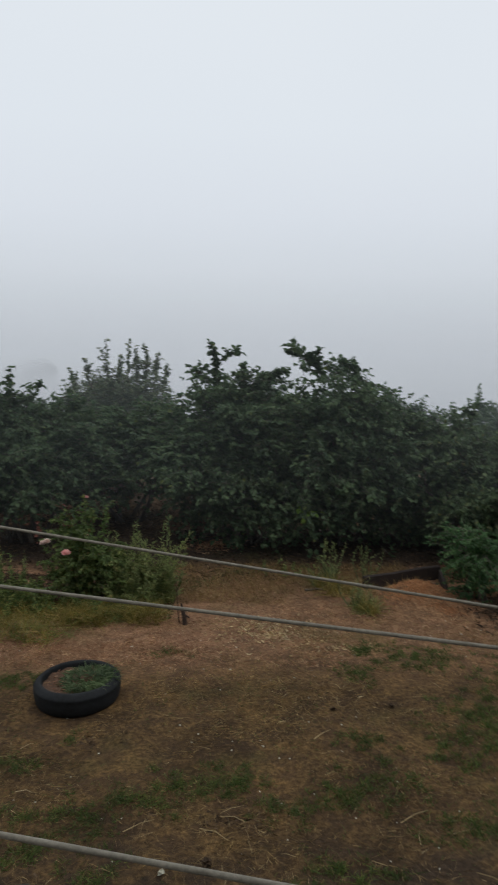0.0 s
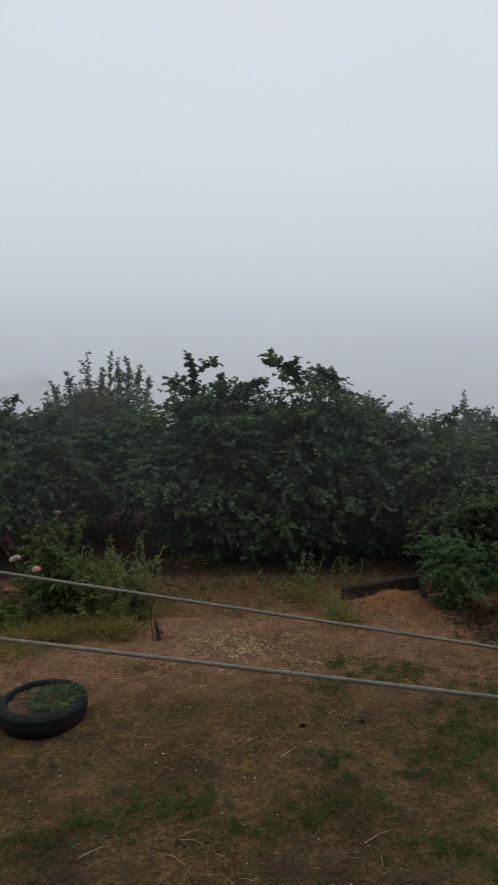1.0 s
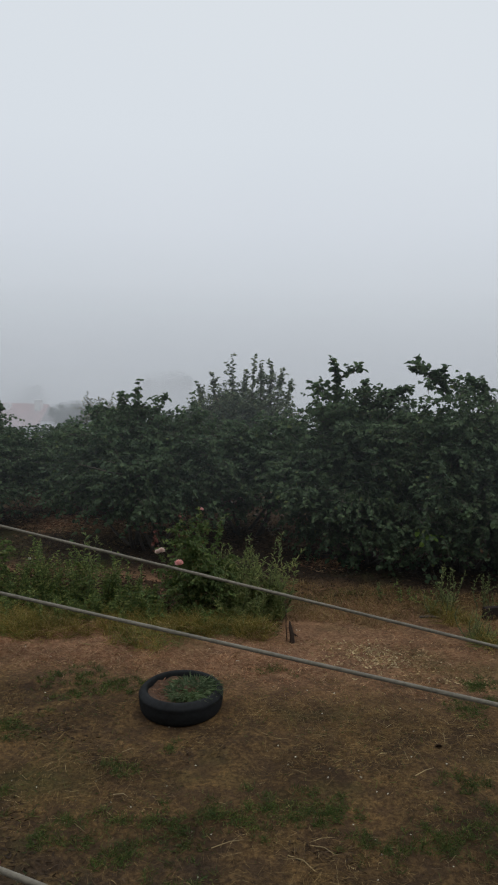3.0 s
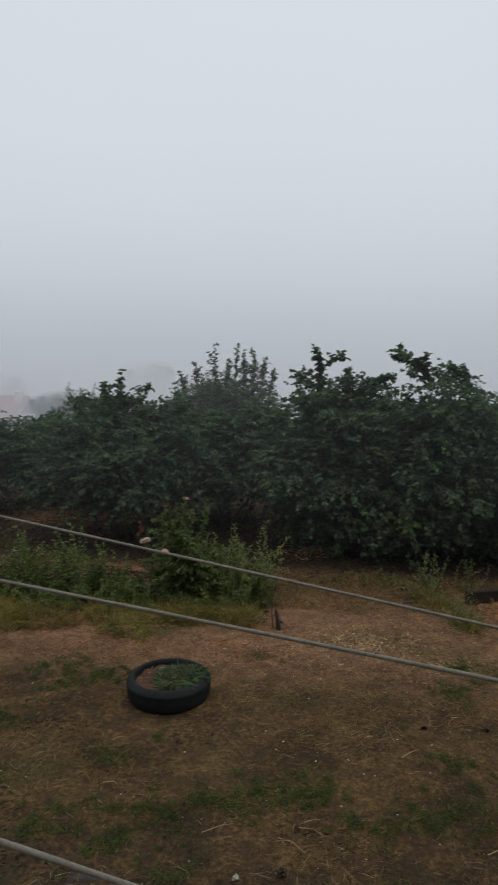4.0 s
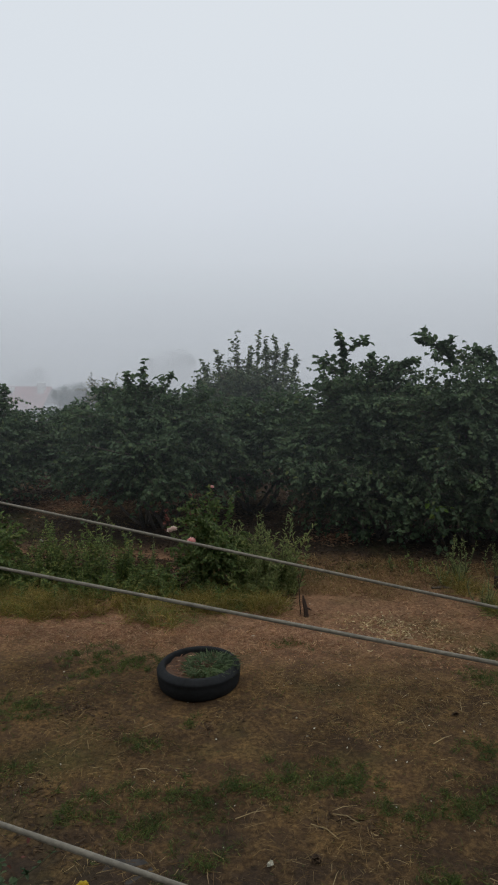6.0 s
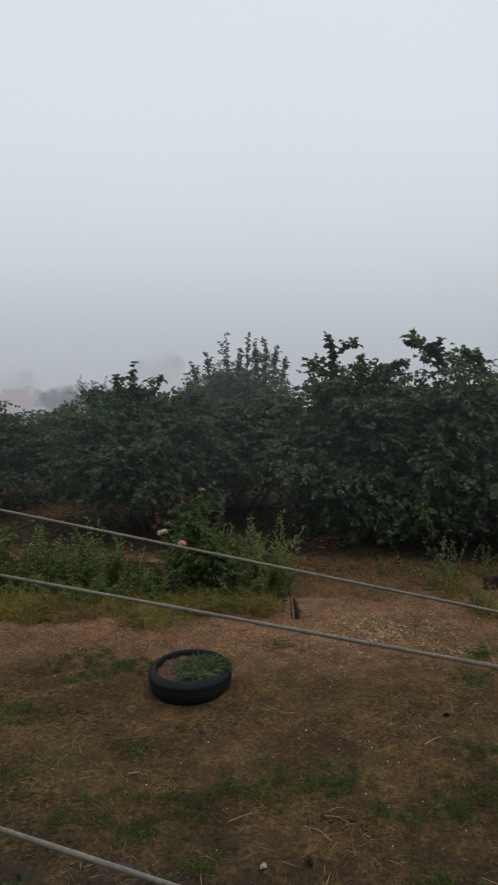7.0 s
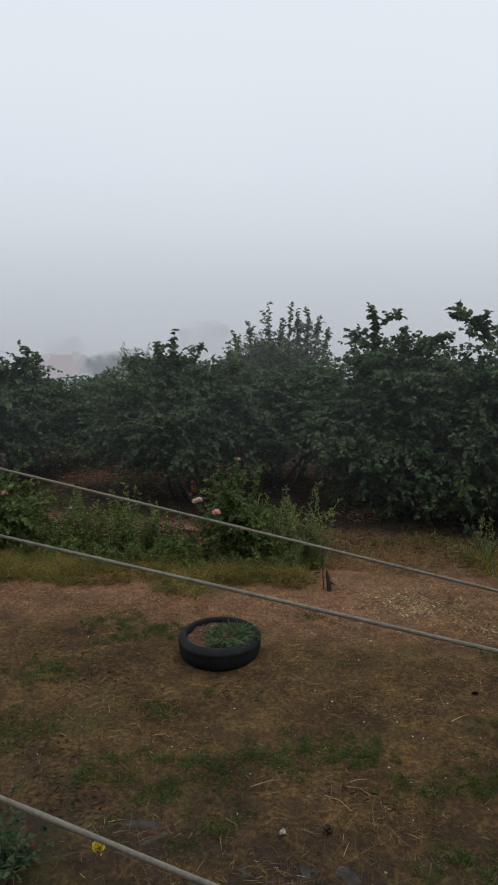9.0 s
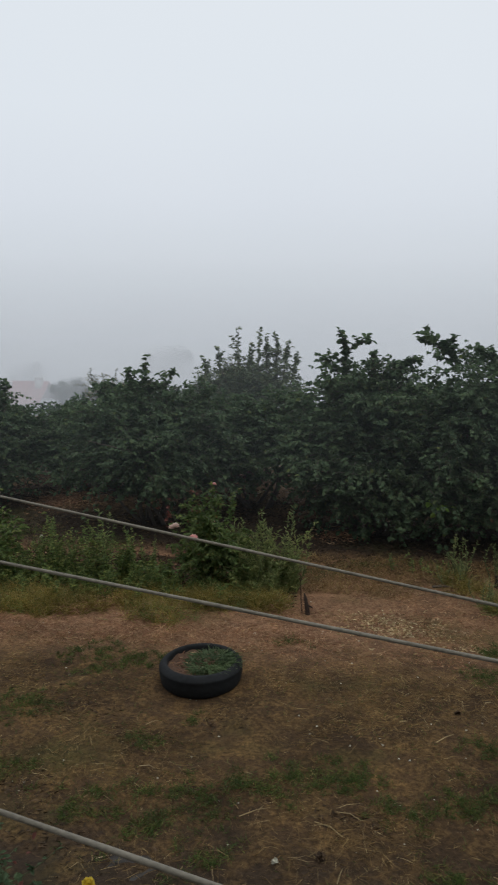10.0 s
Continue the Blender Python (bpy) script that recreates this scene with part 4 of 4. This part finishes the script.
bush("feathery_bush", 2.5, 7.02, [(0.0, 0, 0.24, 0.18, 0.18, 0.22), (-0.05, 0.04, 0.55, 0.17, 0.16, 0.24), (0.05, 0.0, 0.42, 0.16, 0.16, 0.2)], FERNY, 0.042, 0.4, 300, 16, "bright green feathery bush beside the timber bed")
bush("garden_shrub", 3.3, 7.6, [(0, 0, 0.5, 0.5, 0.5, 0.5), (0.1, 0.1, 0.95, 0.45, 0.4, 0.4), (-0.4, 0.5, 0.8, 0.4, 0.4, 0.4)], HAZEL_DULL, 0.055, 0.6, 520, 13, "dull green shrub at the edge of the garden")
bush("garden_shrub", 3.2, 6.8, [(0, 0, 0.3, 0.3, 0.3, 0.3), (0.15, 0.1, 0.55, 0.32, 0.3, 0.3)], FERNY, 0.045, 0.45, 360, 13, "low dull green shrub at the edge of the garden")
lb = bush("flowering_bush", -3.95, 6.95, [(0, 0, 0.35, 0.42, 0.4, 0.35), (-0.1, 0.05, 0.6, 0.3, 0.3, 0.22)], ROSE_LEAF, 0.055, 0.65, 300, 13, "dark green bush with a red flower")
flower(lb, (0.17, -0.28, 0.66), 0.04, PETAL, "open pink flower")
bush("garden_shrub", -4.6, 6.6, [(0, 0, 0.35, 0.5, 0.4, 0.35)], ROSE_LEAF, 0.06, 0.65, 220, 13, "dark green low shrub")


def corner_plant():
    x0, y0 = -1.62, 2.86
    root = thing("yellow_flower_plant", (x0, y0, float(land(x0, y0))), "low green plant with a yellow flower", "plant")
    pts = [((rng.normal() * 0.05, rng.normal() * 0.05, -0.01), (rng.normal() * 0.15, rng.normal() * 0.12, rng.uniform(0.1, 0.3))) for _ in range(22)]
    leafy_stems(root, pts, HAZEL, 0.055, 0.5, STEM, 14, 0.004)
    g = Geo()
    g.tube([(0.1, 0.02, 0.0), (0.3, 0.04, 0.09), (0.43, 0.06, 0.12)], [0.004, 0.003, 0.002], 4)
    part("flower_stem", g, STEM, root)
    flower(root, (0.43, 0.06, 0.125), 0.036, YELLOW_PETAL, "yellow flower")
    rd = Geo()
    b = np.array((0.1, 0.1, 0.2)) + rng.normal(size=(6, 3)) * 0.04
    rd.leaves(b, rng.normal(size=(6, 3)), 0.035, 0.02)
    tagged(part("red_foliage", rd, RED_LEAF, root, "reddish leaves"), kind="stuff")


corner_plant()


def slab(x, y, r, turn, seed):
    q = np.random.default_rng(seed)
    root = thing("paving_stone", (x, y, float(land(x, y)) - 0.0425), "flat grey stone half sunk in the soil", "stone", "sunken stones")
    n = 11
    rad = r * (0.85 + 0.3 * q.uniform(size=n))
    a = np.arange(n) * 2 * np.pi / n + turn
    ring = np.stack([rad * np.cos(a), rad * 0.7 * np.sin(a)], 1)
    v = [(x_, y_, 0.0) for x_, y_ in ring] + [(x_, y_, 0.034) for x_, y_ in ring * 0.99] + [(x_, y_, 0.041) for x_, y_ in ring * 0.92]
    f = [(i, (i + 1) % n, n + (i + 1) % n, n + i) for i in range(n)] + [(n + i, n + (i + 1) % n, 2 * n + (i + 1) % n, 2 * n + i) for i in range(n)]
    f += [tuple(2 * n + i for i in range(n)), tuple(range(n))[::-1]]
    g = Geo()
    g.add(v, f)
    part("stone", g, SLAB, root)


for k, (x, y, r) in enumerate(((-1.10, 3.2, 0.15), (-0.40, 3.08, 0.17), (-0.12, 3.12, 0.13), (-0.85, 2.98, 0.14))):
    slab(x, y, r, 0.6 * k, 40 + k)


def scrap(name, x, y, size, mat, label, category, up=0.012):
    root = thing(name, (x, y, float(land(x, y))), label, category)
    g = Geo()
    for k in range(6):
        a = rng.uniform(0, 2 * math.pi)
        g.leaves([(-0.25 * size * math.cos(a), -0.25 * size * math.sin(a), up + 0.002 * k)], [(math.cos(a), math.sin(a), rng.uniform(-0.05, 0.3))], size * 0.7, size * 0.55, 0.3, 0.2)
    part("petal", g, mat, root)


scrap("fallen_flower", -0.399, 3.33, 0.045, WHITE, "crumpled white petals fallen on the soil", "flower")
scrap("fallen_flower", -3.9, 8.4, 0.06, WHITE, "pale petals fallen on the orchard path", "flower")
scrap("dead_leaf", -0.184, 3.407, 0.07, MOULD, "curled dark dead leaf on the soil", "leaf", 0.006)
scrap("dead_leaf", 0.672, 4.89, 0.06, MOULD, "curled dark dead leaf on the soil", "leaf", 0.006)
scrap("dead_leaf", 1.1, 4.95, 0.06, MOULD, "curled dark dead leaf on the soil", "leaf", 0.006)


def dead_branch(x, y, ln, turn, r):
    root = thing("dead_twig", (x, y, float(land(x, y)) + r), "short dead brown twig lying on the soil" if r > 0.01 else "thin pale dry stalk lying on the soil", "twig", "fallen twigs")
    g = Geo()
    d = np.array((math.cos(turn), math.sin(turn), 0))
    g.tube([-d * ln / 2, (0.01, 0.02, 0.004), d * ln / 2 + (0, 0, 0.006)], [r, r * 0.9, r * 0.5], 5)
    part("stick", g, BARK if r > 0.01 else CHIPS, root)


for x, y, ln, tn, r in ((0.85, 7.35, 0.2, 0.05, 0.014), (0.55, 4.55, 0.16, 0.7, 0.003), (-0.15, 3.62, 0.18, -0.6, 0.0028), (-0.05, 3.75, 0.14, -0.4, 0.0025), (0.95, 3.75, 0.2, 0.5, 0.003), (-0.55, 3.7, 0.18, 0.5, 0.0025), (2.0, 7.3, 0.25, -0.2, 0.012)):
    dead_branch(x, y, ln, tn, r)


# ---- ground cover ----
def cover(name, pts, length, width, rise, mat, label, category, bend=0.4):
    m = len(pts)
    z = land(pts[:, 0], pts[:, 1])
    a = rng.uniform(0, 2 * np.pi, m)
    up = np.abs(rng.normal(size=m)) * rise
    g = Geo()
    g.blades(np.stack([pts[:, 0], pts[:, 1], z + 0.002], 1), np.stack([np.cos(a), np.sin(a), up], 1), length * rng.uniform(0.4, 1.3, m), width * rng.uniform(0.7, 1.3, m), bend)
    tagged(new(name, g.mesh(name, mat)), label, category, kind="stuff")


def field(n, x0, x1, y0, y1, scale, cut, seed):
    """Random points, thicker where a slow noise is high."""
    q = np.random.default_rng(seed)
    p = np.stack([q.uniform(x0, x1, n), q.uniform(y0, y1, n)], 1)
    w = np.array([noise.noise(Vector((a * scale, b * scale, seed))) for a, b in p])
    return p[w + q.normal(size=n) * 0.18 > cut]


def patches(spots, per_area, seed, tuft=0):
    q = np.random.default_rng(seed)
    out = []
    for x, y, rx, ry in spots:
        n = int(per_area * rx * ry)
        if tuft:
            c = np.stack([x + q.normal(size=n // tuft + 1) * rx * 0.55, y + q.normal(size=n // tuft + 1) * ry * 0.55], 1)
            out.append(c[q.integers(0, len(c), n)] + q.normal(size=(n, 2)) * 0.022)
        else:
            out.append(np.stack([x + q.normal(size=n) * rx * 0.55, y + q.normal(size=n) * ry * 0.55], 1))
    return np.concatenate(out)


def off_tyre(p):
    return p[(p[:, 0] + 1.163) ** 2 + (p[:, 1] - 5.10) ** 2 > 0.1]


straw = off_tyre(field(105000, -3.6, 3.2, 2.4, 6.6, 2.2, 0.06, 3))
straw = straw[rng.uniform(size=len(straw)) < np.clip((straw[:, 1] - 2.9) / 0.9, 0.25, 1)]
cover("straw_litter", straw, 0.042, 0.0022, 0.18, STRAW, "dry straw and cut grass strewn over the soil", "litter", 0.22)
cover("straw_litter", patches([(-1.5, 4.2, 0.5, 0.35), (-0.1, 3.55, 0.45, 0.3), (0.5, 5.2, 0.8, 0.5), (0.0, 5.1, 0.8, 0.5), (0.9, 3.6, 0.3, 0.2)], 3200, 5), 0.10, 0.0019, 0.25, STRAW, "longer dry straw lying in loose heaps", "litter", 0.2)
litter = off_tyre(field(30000, -4.4, 2.6, 5.6, 8.2, 1.3, -0.05, 8))
litter = litter[(litter[:, 0] > -0.55) | (litter[:, 1] < 6.55 + 0.05 * (litter[:, 0] + 4))]
cover("leaf_litter", litter, 0.045, 0.0042, 0.3, RUST, "rusty brown leaf and needle litter", "litter")
cover("leaf_litter", patches([(x, 5.75 + 0.06 * (x + 4), 0.5, 0.28) for x in (-3.6, -3.0, -2.4, -1.8, -1.2, -0.6)], 9000, 10), 0.06, 0.003, 0.5, RUST, "rusty dry stalks before the yellow grass", "litter")
cover("leaf_litter", patches([(1.85, 7.05, 0.3, 0.22), (1.82, 6.9, 0.3, 0.15), (2.05, 6.72, 0.18, 0.1)], 34000, 9), 0.04, 0.003, 0.5, ORANGE, "orange brown litter heaped beside the bed", "litter")
chips = patches([(0.36, 6.22, 0.22, 0.12), (0.2, 6.42, 0.24, 0.14), (0.98, 5.95, 0.22, 0.07), (0.3, 6.3, 0.5, 0.3)], 4500, 12)
cover("straw_litter", patches([(-1.1, 3.2, 0.25, 0.15), (-0.35, 3.1, 0.4, 0.2), (-0.9, 2.95, 0.3, 0.15)], 2500, 6), 0.09, 0.0028, 0.5, STRAW, "dry stalks lying over the sunken stones", "litter")
cover("wood_chips", chips, 0.028, 0.011, 0.3, CHIPS, "pale wood chips scattered on the soil", "wood chips", 0.1)
cover("straw_litter", patches([(-1.5, 4.15, 0.5, 0.35), (-0.1, 3.5, 0.5, 0.3), (0.9, 3.55, 0.4, 0.25), (0.5, 4.9, 0.9, 0.5), (-0.9, 3.3, 0.5, 0.25)], 90, 15), 0.13, 0.003, 0.2, CHIPS, "long pale dry stalks lying loose on the soil", "litter", 0.35)
cover("pale_scraps", field(420, -3.4, 3.0, 2.6, 6.8, 1.0, -0.2, 14), 0.014, 0.009, 0.3, WHITE, "small pale petals and scraps on the soil", "litter", 0.1)
GREEN = [(-0.23, 4.12, 0.3, 0.16), (-0.12, 4.05, 0.25, 0.14), (-0.6, 3.9, 0.35, 0.16), (-0.88, 3.7, 0.2, 0.14), (0.2, 3.85, 0.25, 0.14), (0.6, 3.86, 0.25, 0.14), (-1.12, 3.5, 0.22, 0.14), (-1.45, 3.62, 0.24, 0.16),
         (-1.2, 3.75, 0.18, 0.1), (-2.0, 5.32, 0.4, 0.24), (-1.65, 5.4, 0.2, 0.12), (-1.08, 4.6, 0.12, 0.06), (-1.3, 4.3, 0.18, 0.1), (0.98, 5.45, 0.25, 0.16), (0.8, 4.5, 0.22, 0.12), (-0.62, 5.85, 0.2, 0.08), (1.85, 4.75, 0.5, 0.4),
         (1.5, 4.35, 0.35, 0.22), (0.85, 4.05, 0.3, 0.15), (1.35, 3.65, 0.35, 0.2), (1.65, 3.4, 0.3, 0.2), (2.3, 5.2, 0.5, 0.4), (-2.3, 4.6, 0.3, 0.2), (-2.2, 3.9, 0.3, 0.2), (1.2, 5.9, 0.3, 0.14), (-0.75, 3.3, 0.2, 0.12), (0.5, 3.3, 0.3, 0.15), (1.5, 5.7, 0.4, 0.25)]
cover("grass", patches(GREEN, 19000, 21, 30), 0.038, 0.0036, 1.1, GRASS, "patches of short green grass in dry soil", "grass")
cover("grass", off_tyre(field(9000, -3.6, 3.2, 2.4, 6.0, 0.9, 0.08, 22)), 0.035, 0.003, 0.9, GRASS, "thin green grass scattered over the soil", "grass")
yq = np.random.default_rng(77)
YEL = [(x, 6.22 + 0.11 * (x + 4.2) + yq.normal() * 0.12, yq.uniform(0.1, 0.24), yq.uniform(0.07, 0.16)) for x in yq.uniform(-4.2, -0.75, 46)]
YEL += [(-0.72, 6.62, 0.1, 0.08), (-0.9, 6.6, 0.12, 0.08), (-1.1, 6.58, 0.12, 0.08), (-0.78, 6.5, 0.12, 0.06), (1.28, 6.8, 0.13, 0.11), (1.12, 7.35, 0.2, 0.14), (0.98, 7.5, 0.14, 0.1)]
cover("grass", patches(YEL[::2], 16000, 37), 0.16, 0.004, 1.2, WEED_LEAF, "green weeds among the yellowing grass", "grass", 0.8)
cover("dry_grass", patches(YEL[1::3], 16000, 38), 0.18, 0.003, 0.9, RUST, "reddish dry stalks among the yellowing grass", "grass", 0.9)
cover("yellow_grass", patches(YEL, 16000, 31, 40), 0.21, 0.004, 1.7, YELLOW_GRASS, "yellowing long grass before the flower bed", "grass", 0.7)
cover("yellow_grass", field(9500, -0.7, 2.0, 7.0, 8.2, 1.5, -0.15, 33), 0.12, 0.003, 1.5, STRAW, "thin dry grass along the tree line", "grass", 0.7)
cover("leaf_litter", patches([(-0.25, 9.05, 0.3, 0.3), (-4.45, 10.3, 0.5, 0.55), (-3.95, 7.9, 0.3, 0.16)], 6500, 45), 0.06, 0.008, 0.25, RUST, "reddish brown litter on the ground beneath the orchard trees", "litter", 0.4)
cover("leaf_mould", field(17000, -4.8, -0.6, 6.6, 7.9, 1.0, -0.35, 47), 0.05, 0.016, 0.3, MOULD, "dark dead leaves and soil under the weeds of the bed", "litter", 0.5)
cover("leaf_mould", patches([(-2.0, 4.62, 0.35, 0.2), (-1.55, 3.35, 0.4, 0.22), (-1.95, 3.75, 0.3, 0.2), (-0.95, 4.55, 0.3, 0.1), (1.0, 5.0, 0.1, 0.05), (-0.05, 3.75, 0.25, 0.12), (2.45, 3.6, 0.4, 0.3), (2.1, 4.2, 0.3, 0.2)], 3000, 48), 0.035, 0.008, 0.2, MOULD, "dark crumbled leaves and bare soil in the dry grass", "litter", 0.4)
cover("leaf_mould", patches([(2.55, 6.72, 0.25, 0.2), (2.75, 7.0, 0.2, 0.2), (2.65, 6.4, 0.3, 0.25)], 9000, 46), 0.05, 0.015, 0.25, MOULD, "dark dead leaves on the soil between the shrubs", "litter", 0.5)
# dead leaves, dense enough to darken the floor for the trees' shade too
shade_mould = field(30000, -5.6, 3.4, 7.7, 12.5, 0.8, -0.25, 41)
shade_mould = shade_mould[(shade_mould[:, 1] < 9.5) | (np.abs(shade_mould[:, 0] + 4.05 + 0.2 * (shade_mould[:, 1] - 8.5)) > 0.35) | (rng.uniform(size=len(shade_mould)) < 0.2)]
cover("leaf_mould", shade_mould, 0.05, 0.015, 0.25, MOULD, "dark dead leaves under the orchard trees, doubling as their shade", "litter", 0.5)
cover("straw_litter", field(5000, -5.2, -2.6, 7.4, 11.0, 1.4, 0.0, 42), 0.07, 0.003, 0.25, STRAW, "dry straw along the orchard path", "litter")
cover("grass", patches([(-3.6, 8.0, 0.4, 0.2), (-3.0, 8.3, 0.4, 0.2), (-4.3, 8.6, 0.5, 0.25), (0.1, 7.9, 0.4, 0.12), (0.8, 8.05, 0.4, 0.12), (-0.3, 7.6, 0.4, 0.14)], 5000, 43), 0.07, 0.004, 1.2, GRASS, "thin green grass at the orchard edge", "grass")
